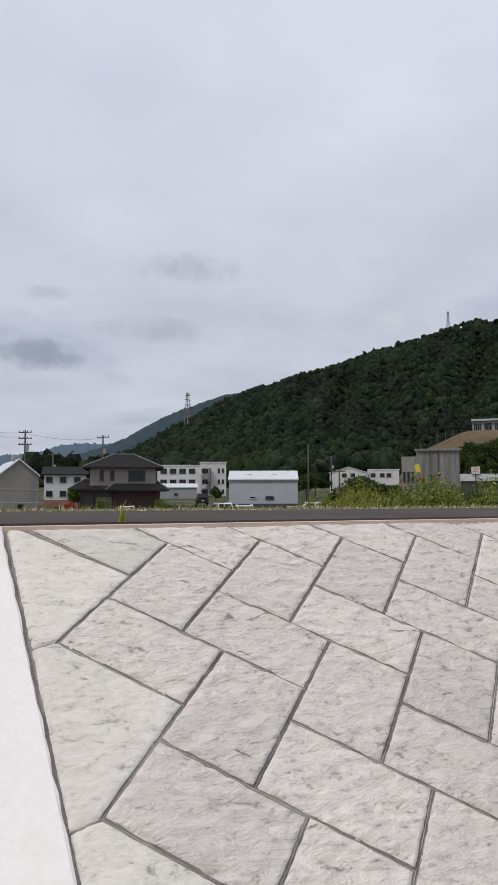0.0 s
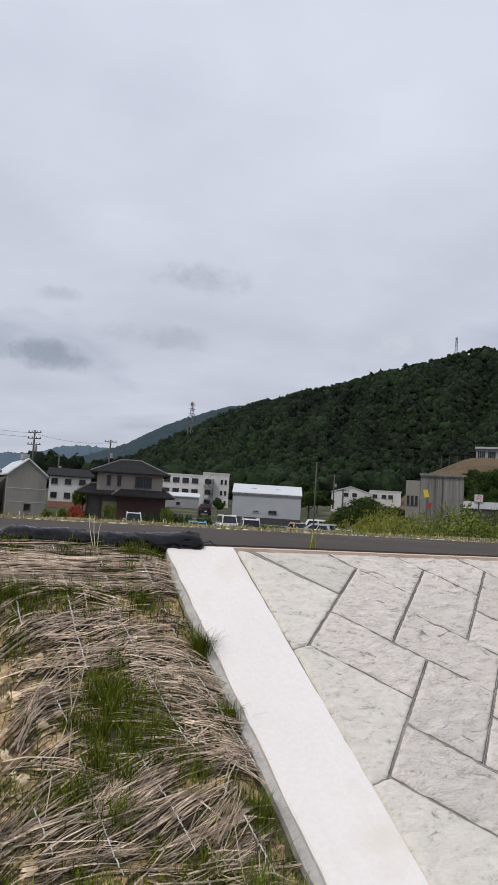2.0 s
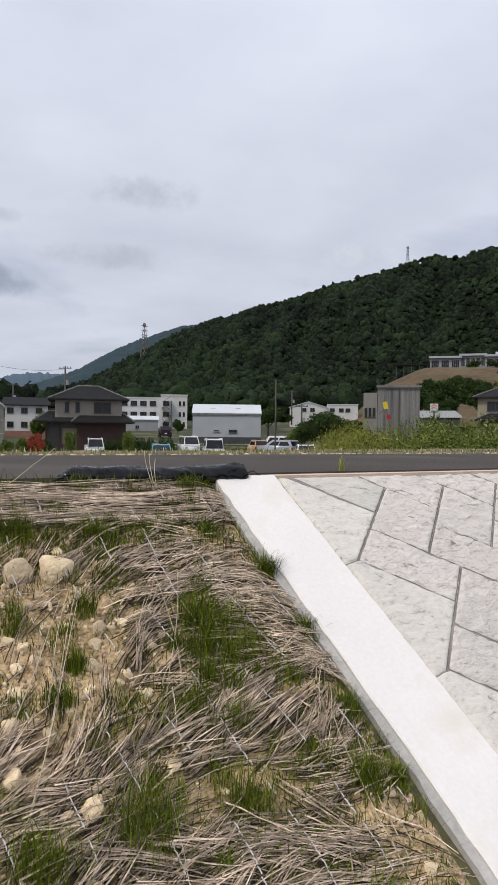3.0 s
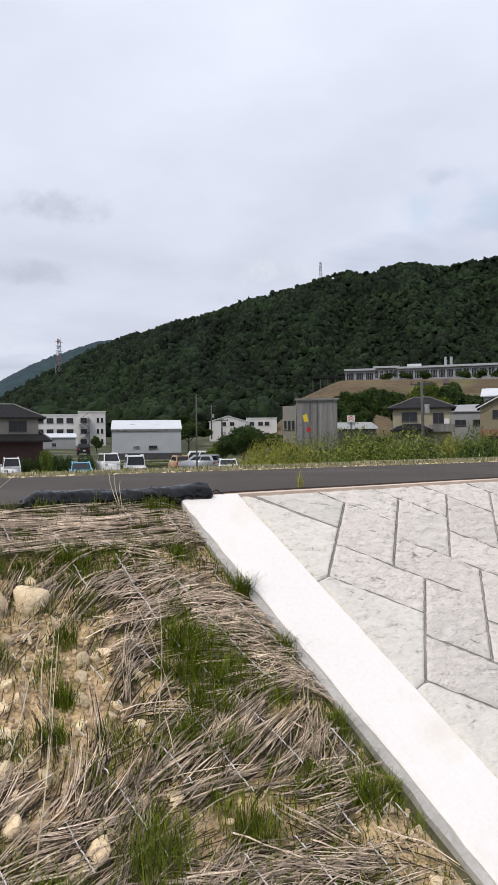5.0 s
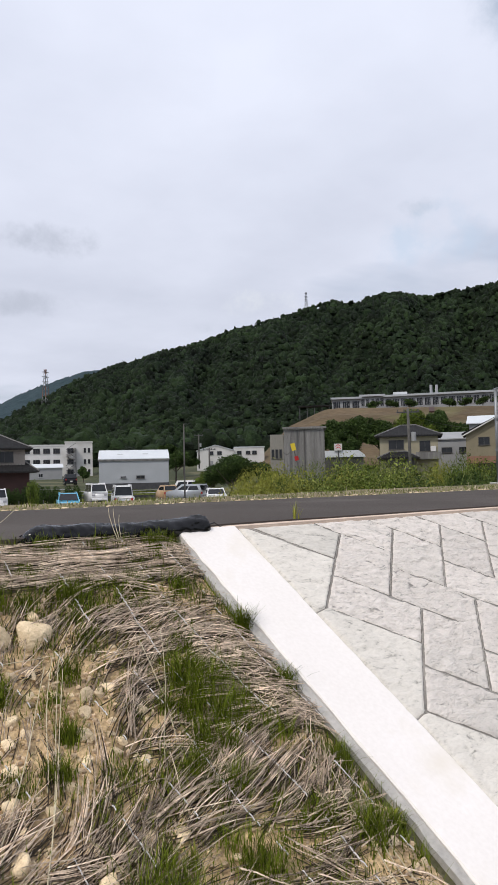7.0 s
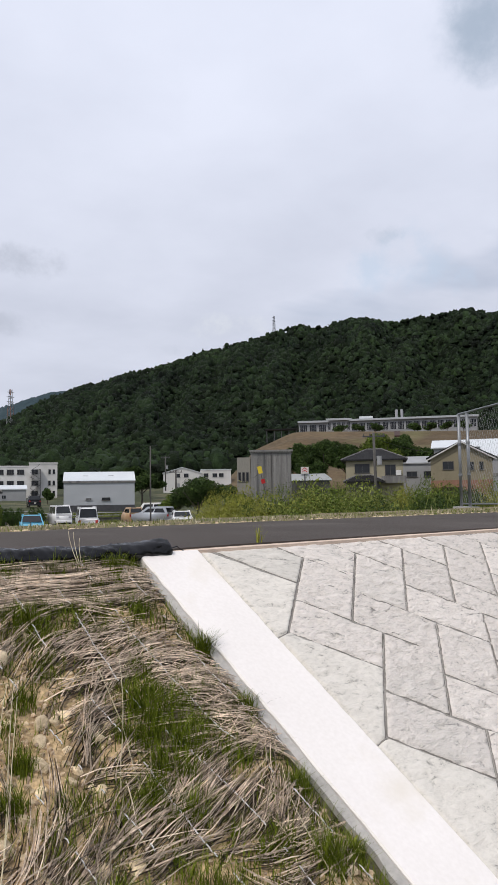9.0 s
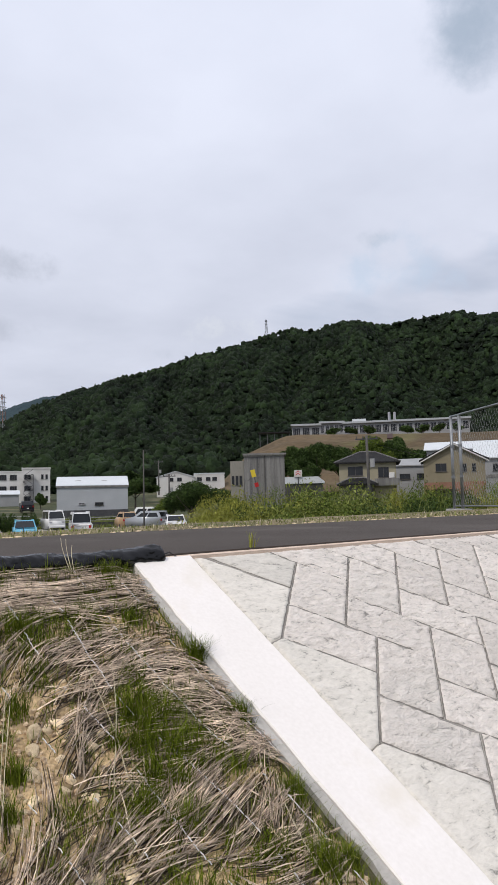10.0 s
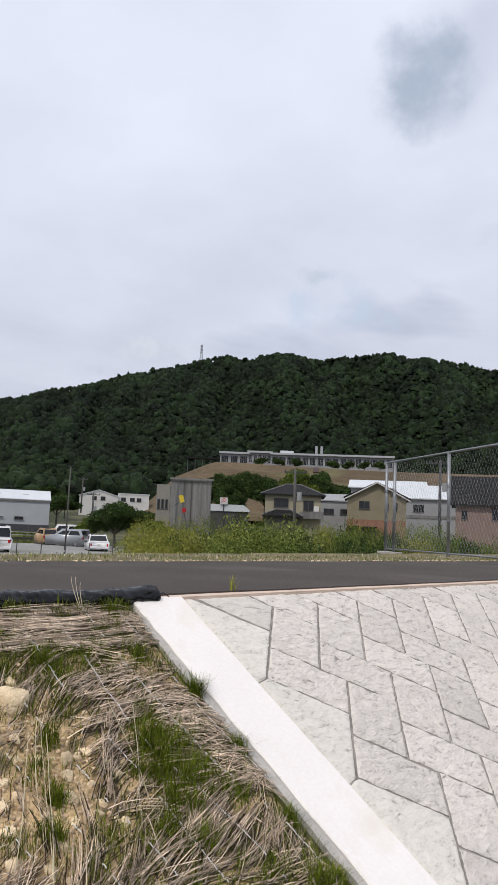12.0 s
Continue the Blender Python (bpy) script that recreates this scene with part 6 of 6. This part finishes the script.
# ---- cars ----
def car(x, y, turn, paint, L_, W, H, label, kind="wagon"):
    """Front at -y. Body from a side profile, narrowed cabin, windows, lamps, wheels."""
    z = float(land(x, y)) - 0.03
    root = empty("car", pose(x, y, z, 0, 0, turn), label, "car", "parked cars")
    h, b = H, (0.60 if kind == "wagon" else 0.52) * H
    if kind == "van":
        top = [(-0.47, b + 0.05), (-0.34, h), (0.47, h), (0.5, b)]
        nose = (-0.5, b - 0.10)
    elif kind == "sedan":
        top = [(-0.20, b + 0.06), (-0.04, h), (0.22, h), (0.37, b + 0.08)]
        nose = (-0.5, b - 0.12)
    elif kind == "truck":
        top = [(-0.46, b + 0.05), (-0.38, h), (-0.14, h), (-0.12, b)]
        nose = (-0.5, b - 0.05)
    else:
        top = [(-0.27, b + 0.07), (-0.08, h), (0.40, h), (0.49, b + 0.03)]
        nose = (-0.5, b - 0.12)
    tail = (0.5, b - 0.02)
    bm = bmesh.new()
    prism(bm, [(v * L_, zz) for v, zz in [(-0.49, 0.24), (0.49, 0.24), tail, (top[-1][0], top[-1][1]), (top[0][0], top[0][1]), nose]], -W / 2, W / 2)
    bm.transform(pose(0, 0, 0, 0, 0, 90))
    bmesh.ops.bevel(bm, geom=bm.edges[:], offset=0.10, segments=3, affect="EDGES")
    part("body", bm, paint, root, smooth=True)
    bm = bmesh.new()
    prism(bm, [(v * L_, zz) for v, zz in top], -W / 2 + 0.02, W / 2 - 0.02)
    for v in bm.verts:
        if v.co.z > h - 0.05:
            v.co.y *= 0.84
    bm.transform(pose(0, 0, 0, 0, 0, 90))
    bmesh.ops.bevel(bm, geom=bm.edges[:], offset=0.07, segments=3, affect="EDGES")
    part("cabin", bm, paint, root)
    # glazing: thin panes just proud of the cabin
    def pane(name, quad, out):
        bm = bmesh.new()
        o = Vector(out) * 0.012
        a = [bm.verts.new(Vector(p) + o) for p in quad]
        c = [bm.verts.new(Vector(p) - o * 0.5) for p in quad]
        bm.faces.new(a)
        for i in range(4):
            bm.faces.new((a[i], c[i], c[(i + 1) % 4], a[(i + 1) % 4]))
        bmesh.ops.recalc_face_normals(bm, faces=bm.faces)
        part(name, bm, "glass", root)
    f0, f1, r1, r0 = top
    wi, wo = W / 2 * 0.80, W / 2 * 0.92
    m_ = lambda p, q, t: (p[0] + (q[0] - p[0]) * t, p[1] + (q[1] - p[1]) * t)
    a, c = m_(f0, f1, 0.12), m_(f0, f1, 0.9)
    pane("windscreen", ((-wo + 0.04, a[0] * L_, a[1]), (wo - 0.04, a[0] * L_, a[1]), (wi, c[0] * L_, c[1]), (-wi, c[0] * L_, c[1])), (0, -1.6, 0.8))
    a, c = m_(r0, r1, 0.2), m_(r0, r1, 0.9)
    pane("rear_window", ((-wo + 0.06, a[0] * L_, a[1]), (wo - 0.06, a[0] * L_, a[1]), (wi, c[0] * L_, c[1]), (-wi, c[0] * L_, c[1])), (0, 1.8, 0.4))
    cuts = (0.06, 0.44, 0.5, 0.94)
    for s in (1, -1):
        for u, v in ((cuts[0], cuts[1]), (cuts[2], cuts[3])):
            lo = [m_((f0[0] + 0.03, f0[1]), (r0[0] - 0.02, r0[1]), k) for k in (u, v)]
            hi = [m_((f1[0] + 0.01, f1[1]), (r1[0] - 0.01, r1[1]), k) for k in (u, v)]
            pts = [(lo[0], 0.14), (lo[1], 0.14), (hi[1], 0), (hi[0], 0)]
            pts = [((p[0]) * L_, p[1]) for p, _ in pts]
            zl, zh = b + 0.12, h - 0.12
            quad = [(s * (W / 2 - 0.035), pts[0][0], zl), (s * (W / 2 - 0.035), pts[1][0], zl), (s * (W / 2 * 0.87), pts[2][0], zh), (s * (W / 2 * 0.87), pts[3][0], zh)]
            pane("side_window", quad, (s * 1.6, 0, 0.3))
    for s in (1, -1):
        part("headlight", boxed(s * (W / 2 - 0.22) - 0.14, s * (W / 2 - 0.22) + 0.14, -L_ / 2 - 0.02, -L_ / 2 + 0.08, b - 0.28, b - 0.12, 0.02), "alu", root)
        part("tail_light", boxed(s * (W / 2 - 0.12) - 0.1, s * (W / 2 - 0.12) + 0.1, L_ / 2 - 0.08, L_ / 2 + 0.02, b - 0.25, b - 0.02, 0.02), "lamp", root)
        for yy in (-0.31, 0.30):
            wx = s * (W / 2 - 0.10)
            wh = part("wheel", tube(bmesh.new(), ((wx - 0.09, yy * L_, 0.30), (wx + 0.09, yy * L_, 0.30)), 0.30, 16), "tyre", root)
            part("rim", tube(bmesh.new(), ((wx - 0.1, yy * L_, 0.30), (wx + 0.1, yy * L_, 0.30)), 0.18, 10), "alu", wh)
    part("bumper", boxed(-W / 2 + 0.02, W / 2 - 0.02, L_ / 2 - 0.06, L_ / 2 + 0.06, 0.28, 0.48, 0.03), paint, root)
    part("bumper", boxed(-W / 2 + 0.02, W / 2 - 0.02, -L_ / 2 - 0.06, -L_ / 2 + 0.06, 0.28, 0.5, 0.03), paint, root)
    part("number_plate", boxed(-0.17, 0.17, L_ / 2 + 0.055, L_ / 2 + 0.07, 0.5, 0.66), "whitewall", root)
    if kind == "truck":
        part("bed_side", boxed(-W / 2, W / 2, -0.1 * L_, 0.49 * L_, b, b + 0.28, 0.02), paint, root)
    return root


def build_cars():
    def parked(az, r, face, *spec):
        """face: 0 shows its nose to the levee, 180 its tail."""
        p = polar(az, r, 0)
        car(p[0], p[1], face - az, *spec)

    parked(23.05, 53, 3, "carblue", 3.4, 1.48, 1.5, "small sky-blue hatchback parked on the gravel")
    parked(25.1, 79, 10, "carwhite", 4.4, 1.66, 1.97, "white van parked facing the levee", "van")
    parked(27.05, 58, 184, "carwhite", 3.4, 1.50, 1.9, "white van parked tail to the levee", "van")
    parked(30.45, 79, 195, "carcream", 3.6, 1.5, 1.62, "pale orange car with a dark tailgate")
    parked(32.15, 76, 232, "carsilver", 4.5, 1.68, 1.66, "silver wagon parked at an angle")
    parked(34.15, 66, 186, "carwhite", 4.4, 1.68, 1.40, "white sedan parked tail to the levee", "sedan")
    parked(32.3, 90, 232, "carwhite", 4.4, 1.66, 1.95, "white van behind the silver wagon", "van")
    parked(17.95, 66, 5, "carwhite", 3.3, 1.45, 1.78, "small white pickup truck in front of the brown house", "truck")
    parked(23.2, 112, 185, "carblack", 4.4, 1.7, 1.6, "black car by the hedge of the annex")
    az = np.arange(8, 42, 0.5)
    me = polar_mesh("car_park", az, np.linspace(44, 80, 24), lambda A, R: land(EYE[0] + R * np.sin(np.radians(A)), EYE[1] + R * np.cos(np.radians(A))) + 0.02, "lot")
    tagged(new("car_park", me), "grey gravel car park behind the levee", "car park", kind="structure")


build_cars()


def build_retaining_wall():
    """The dark wall and rail that end the car park below the barn."""
    for a0, a1, r, h in ((14.0, 23.5, 88, 0.75), (23.7, 34.5, 85, 0.5)):
        bm = bmesh.new()
        n = 24
        for i in range(n):
            u, v = a0 + (a1 - a0) * i / n, a0 + (a1 - a0) * (i + 1) / n - 0.015
            p, q = polar(u, r, 0), polar(v, r, 0)
            z = float(land(p[0], p[1])) - 0.3
            m, w = place(p, q, z)
            t = bmesh.new()
            box(t, 0, w, 0, 0.3, 0, h + 0.3)
            t.transform(m)
            me = bpy.data.meshes.new("tmp")
            t.to_mesh(me)
            t.free()
            bm.from_mesh(me)
            bpy.data.meshes.remove(me)
        wall = part("retaining_wall", bm, "darkwall")
        tagged(wall, "dark weathered concrete retaining wall behind the car park", "wall", kind="structure")
        bm = bmesh.new()
        for k in (0.25, 0.55):
            pts = []
            for i in range(13):
                p = polar(a0 + (a1 - a0) * i / 12, r - 0.2, 0)
                pts.append((p[0], p[1], float(land(p[0], p[1])) + h + k))
            tube(bm, pts, 0.03, 5)
        part("rail", bm, "alu", wall, "pale steel guard rail")


build_retaining_wall()


def build_rows():
    rng = np.random.default_rng(91)
    for r, h in ((82.0, 0.4), (89.5, 0.55), (93.0, 0.5), (97.0, 0.6)):
        n = 2600
        az = rng.uniform(20.5, 34.5, n)
        rr = r + rng.normal(0, 0.16, n)
        x, y = EYE[0] + rr * np.sin(np.radians(az)), EYE[1] + rr * np.cos(np.radians(az))
        V, F = blades(rng, np.stack([x, y, land(x, y) - 0.04], 1), h * rng.uniform(0.6, 1.2, n), 0.06, 0.7, 3)
        stuff("crop_row", V, F, "weed", "row of green plants behind the car park", "crops")


build_rows()


# ---- bushes, trees, weeds ----
def leaf_cloud(rng, n, leaf, shape=(1, 1, 1), shell=0.55, lumps=7):
    """Many small folded leaves in an uneven, lumpy crown of radius 1."""
    c = rng.normal(0, 1, (lumps, 3))
    c /= np.linalg.norm(c, axis=1, keepdims=True)
    c *= rng.uniform(0.25, 0.62, (lumps, 1))
    d = rng.normal(0, 1, (n, 3))
    d /= np.linalg.norm(d, axis=1, keepdims=True)
    P = c[rng.integers(0, lumps, n)] + d * (rng.uniform(shell, 1.0, (n, 1)) ** 0.6) * rng.uniform(0.30, 0.5, (n, 1))
    P *= shape
    u = rng.normal(0, 1, (n, 3))
    u /= np.linalg.norm(u, axis=1, keepdims=True)
    w = np.cross(u, rng.normal(0, 1, (n, 3)))
    w /= np.linalg.norm(w, axis=1, keepdims=True)
    s = leaf * rng.uniform(0.6, 1.3, (n, 1))
    V = np.stack([P - u * s, P + w * s * 0.75, P + u * s], 1).reshape(-1, 3)
    return V, np.arange(n * 3).reshape(-1, 3)


RNG = np.random.default_rng(77)
CLOUDS = {}


def cloud(material, leaf, n, k):
    key = (material, leaf, n, k)
    if key not in CLOUDS:
        V, F = leaf_cloud(RNG, n, leaf)
        CLOUDS[key] = mesh_np("foliage", V, F, material)
    return CLOUDS[key]


def bush(x, y, r, top, material="leaf", leaf=0.075, n=1500, label="leafy green bush on the levee's far side", name="bush", cat="bush", k=None):
    z = float(land(x, y)) - 0.04
    h = max(top - z, 0.5)
    root = empty(name, pose(x, y, z, 0, 0, RNG.uniform(0, 360)), label, cat, "bushes along the levee")
    f = new("foliage", cloud(material, leaf, n, int(RNG.integers(4)) if k is None else k))
    f.parent = root
    f.matrix_basis = Matrix.LocRotScale((0, 0, h * 0.5), None, (r, r, h * 0.56))
    bm = bmesh.new()
    for i in range(4):
        a = i * 1.6
        tube(bm, ((0, 0, -0.05), (0.2 * r * math.cos(a), 0.2 * r * math.sin(a), h * 0.3), (0.45 * r * math.cos(a), 0.45 * r * math.sin(a), h * 0.62)), 0.02 + 0.01 * r, 5, 0.006)
    part("stem", bm, "bark", root)
    return root


def tree(x, y, z, h, r, material, leaf, n, label, blobs=5):
    root = empty("tree", pose(x, y, z, 0, 0, RNG.uniform(0, 360)), label, "tree", "trees among the houses")
    bm = bmesh.new()
    tube(bm, ((0, 0, -0.3), (0.05, 0, h * 0.3), (0, 0.1, h * 0.75)), h * 0.035, 8, h * 0.012)
    for i in range(6):
        a = i * 1.05
        tube(bm, ((0, 0, h * 0.3), (r * 0.4 * math.cos(a), r * 0.4 * math.sin(a), h * 0.5), (r * 0.7 * math.cos(a), r * 0.7 * math.sin(a), h * 0.68)), h * 0.014, 5, h * 0.005)
    part("trunk", bm, "bark", root)
    Vs, Fs, c = [], [], 0
    for i in range(blobs):
        a = i * 2.4
        V, F = leaf_cloud(RNG, n // blobs, leaf / (r * 0.62))
        q = np.array([0.45 * r * math.cos(a), 0.45 * r * math.sin(a), h * (0.45 + 0.33 * ((i * 0.618) % 1))]) if i else np.array([0, 0, h * 0.74])
        Vs.append(V * [r * 0.62, r * 0.62, h * 0.30] + q)
        Fs.append(F + c)
        c += len(V)
    me = mesh_np("crown", np.concatenate(Vs), np.concatenate(Fs), material)
    ob = new("crown", me)
    ob.parent = root
    return root


def build_plants():
    rng = np.random.default_rng(55)
    el_az, el = (34, 35.5, 36.5, 37.8, 39.5, 41.5, 43, 45, 47.2, 49.3, 52, 56, 60, 66, 80), (-2.0, -1.0, 0.3, 0.9, 1.0, 1.0, 1.1, 1.5, 1.75, 1.35, 1.4, 1.5, 1.4, 1.0, 0.6)
    for i in range(165):
        az = rng.uniform(36.2, 70) if i < 110 else rng.uniform(36.5, 60)
        r = rng.uniform(12.0, 27)
        top = 0.22 + r * math.tan(radians(float(np.interp(az, el_az, el)))) * rng.uniform(0.75, 1.08) - rng.uniform(-0.12, 0.5)
        p = polar(az, r, 0)
        if p[1] < crest(p[0]) + 1.7:
            continue
        yellow = az < 41.5 and rng.random() < 0.75
        pick = rng.random()
        bush(p[0], p[1], rng.uniform(0.5, 1.35), top, "leaf_yellow" if yellow else ("leaf_dark" if pick < 0.38 else "leaf" if pick < 0.75 else "weed" if pick < 0.92 else "leaf_yellow"), 0.026 if yellow else 0.031, 4600,
             "yellow-green flowering weeds behind the road" if yellow else "leafy green bush behind the road")
    # tall grass and pale reeds among the bushes
    roots, hs = [], []
    for i in range(9000):
        az = rng.uniform(35.5, 72)
        r = rng.uniform(12.5, 30)
        p = polar(az, r, 0)
        if p[1] < crest(p[0]) + 1.3:
            continue
        clump = noise.noise(Vector((p[0] * 0.8, p[1] * 0.8, 3)))
        if clump < -0.05 and rng.random() < 0.8:
            continue
        top = 0.20 + r * math.tan(radians(float(np.interp(az, el_az, el)))) + rng.uniform(-0.6, 0.15) + 0.5 * clump
        z = float(land(p[0], p[1])) - 0.04
        roots.append((p[0], p[1], z))
        hs.append(max(0.25, (top - z) * rng.uniform(0.55, 1.05)))
    V, F = blades(rng, np.array(roots), np.array(hs), 0.015, 0.75, 4)
    stuff("tall_weeds", V, F, "weed", "tall pale green weeds and reeds behind the road", "weeds")
    # ragged verge along the road's far edge, with pale gravel and litter
    xs, ts = np.linspace(-16, 14, 90), np.linspace(0, 1, 9)
    X = np.repeat(xs[:, None], 9, 1)
    Y = far_edge(X) - 0.03 + (crest(X) + 0.5 - far_edge(X)) * ts[None]
    idx = np.arange(X.size).reshape(X.shape)
    F = np.stack([idx[:-1, :-1], idx[1:, :-1], idx[1:, 1:], idx[:-1, 1:]], -1).reshape(-1, 4)
    V = np.stack([X, Y, land(X, Y) - 0.012 + rng.normal(0, 0.004, X.shape)], -1).reshape(-1, 3)
    tagged(new("verge", mesh_np("verge", V, F, "verge", True)), "dry earth verge with thin grass beside the asphalt", "verge", kind="structure")
    for n, paint, label in ((9500, "weed", "ragged green grass along the road edge"), (3500, "reed", "short dry grass along the road edge")):
        xs = rng.uniform(-14, 13, n)
        ys = far_edge(xs) + np.abs(rng.normal(0, 0.45, n)) + 0.01
        R = np.stack([xs, ys, land(xs, ys) - 0.014], 1)
        V, F = blades(rng, R, rng.uniform(0.012, 0.045, n) * np.where(rng.random(n) < 0.03, 2.0, 1), 0.007, 1.2, 4)
        stuff("verge_grass", V, F, paint, label, "grass")
    n = 3000
    xs = rng.uniform(-12, 13, n)
    ys = far_edge(xs) + np.abs(rng.normal(0.02, 0.16, n))
    a, half = rng.normal(0, 0.9, n), rng.uniform(0.008, 0.045, n)
    k = np.linspace(-1, 1, 3)
    P = np.stack([xs[:, None] + half[:, None] * k * np.cos(a)[:, None], ys[:, None] + half[:, None] * k * np.sin(a)[:, None], (land(xs, ys) + rng.uniform(-0.03, -0.015, n))[:, None] + rng.normal(0, 0.004, (n, 1)) * k], -1)
    V, F = strands(P, rng.uniform(0.002, 0.005, n))
    stuff("verge_litter", V, F, "straw", "dry dead stalks along the road edge", "dry grass")
    ico = bmesh.new()
    bmesh.ops.create_icosphere(ico, subdivisions=1, radius=1)
    base = np.array([v.co for v in ico.verts])
    tri = np.array([[v.index for v in f.verts] for f in ico.faces])
    ico.free()
    Vs, Fs = [], []
    for i in range(420):
        x = rng.uniform(-10, 12)
        y = float(far_edge(x)) + rng.normal(0.02, 0.06)
        r = rng.uniform(0.005, 0.017)
        Vs.append(base * r * [1.4, 1, 0.6] * (1 + 0.15 * rng.normal(size=(len(base), 1))) + [x, y, 0.012])
        Fs.append(tri + len(base) * i)
    stuff("verge_stones", np.concatenate(Vs), np.concatenate(Fs), "stone", "pale broken stones along the road edge", "stones")
    # field grass beyond
    n = 9000
    az, r = rng.uniform(4, 40, n), rng.uniform(24, 44, n)
    px, py = EYE[0] + r * np.sin(np.radians(az)), EYE[1] + r * np.cos(np.radians(az))
    V, F = blades(rng, np.stack([px, py, land(px, py) - 0.04], 1), rng.uniform(0.15, 0.45, n), 0.05, 0.8, 4)
    stuff("field_grass", V, F, "grass", "rough green grass behind the levee", "grass")
    # a single weed on the near road edge
    V, F = blades(rng, np.repeat([[0.42, 0.10, 0.0]], 14, 0) + rng.normal(0, 0.008, (14, 3)) * [1, 1, 0], rng.uniform(0.05, 0.11, 14), 0.006, 0.5, 4)
    tagged(new("weed", mesh_np("weed", V, F, "leaf_yellow")), "small yellow-green weed growing at the asphalt edge", "weed")
    # trees
    p = polar(35.5, 74, 0)
    tree(p[0], p[1], LOT, 4.6, 3.4, "leaf_dark", 0.14, 24000, "round dark green tree beside the car park")
    p = polar(33.6, 80, 0)
    tree(p[0], p[1], LOT, 3.0, 2.0, "leaf", 0.13, 7000, "small green tree beside the car park")
    for az, r, z, h, w in ((43.2, 122, 2, 7.2, 3.6), (45.2, 126, 2, 8.0, 4.2), (47.0, 124, 2, 7.2, 3.8), (49.6, 128, 2, 9.5, 4.6), (51.4, 130, 2, 9.0, 4.0), (44.2, 118, 1.5, 5.6, 3.2), (53.0, 126, 2, 6.5, 3.0), (30.5, 150, 2, 5.0, 3.5), (31.8, 140, 1, 4.2, 3.0)):
        p = polar(az, r, z)
        tree(p[0], p[1], z, h, w, "leaf_dark" if h < 9.2 else "leaf", 0.22, 16000, "broad dark evergreen tree behind the warehouse" if az > 40 else "dark green tree near the white hall")
    for az, r, h, w in ((31.2, 118, 5.2, 3.0), (34.9, 118, 3.0, 2.4), (36.3, 112, 2.8, 2.6), (37.6, 108, 3.0, 2.6), (38.6, 92, 2.8, 2.2), (29.2, 128, 4.6, 2.6), (14.0, 100, 4.0, 2.0), (24.2, 125, 2.6, 1.0)):
        p = polar(az, r, 0)
        z = float(land(p[0], p[1]))
        tree(p[0], p[1], z, h, w, "leaf_dark" if r > 100 else "leaf", 0.2, 7000, "dense dark green tree between the buildings")
    for az in (46.6, 48.0, 49.3, 52.2, 53.4, 54.6, 55.8):
        p = polar(az, 187, 15.6)
        tree(p[0], p[1], 15.4, 3.2, 2.0, "leaf_dark", 0.3, 1200, "small dark tree in front of the school")
    # clipped hedge and flowering shrubs by the houses
    for i in range(9):
        p = polar(18.6 + i * 0.62, 68, 0)
        bush(p[0], p[1], 0.85, -0.35 if i > 1 else -0.5, "leaf_dark", 0.10, 1500, "clipped dark hedge in front of the annex", "hedge", "hedge", 1)
    for az, r, top, mt in ((13.2, 74, -0.2, "leaf_dark"), (12.7, 73, -0.4, "leaf"), (13.6, 72, 0.05, "orange"), (14.0, 71.5, 0.0, "orange"), (14.5, 72, -0.2, "leaf_dark"), (11.6, 74, -0.6, "leaf"), (16.2, 66, 0.4, "leaf"), (20.4, 66, 0.6, "leaf")):
        p = polar(az, r, 0)
        bush(p[0], p[1], 0.8, top, mt, 0.10, 1500, "garden shrub with orange flowers" if mt == "orange" else "green garden shrub by the house", "shrub", "shrub")
    # low wire fence on thin posts round the car park
    for i in range(15):
        p = polar(16 + i * 1.75, 45.5, 0)
        z = float(land(p[0], p[1])) - 0.04
        post = part("fence_post", tube(bmesh.new(), ((0, 0, 0), (0, 0, 1.25)), 0.03, 6), "frame")
        post.location = (p[0], p[1], z)
        tagged(post, "thin dark fence post at the car park edge", "post", "posts round the car park")


build_plants()
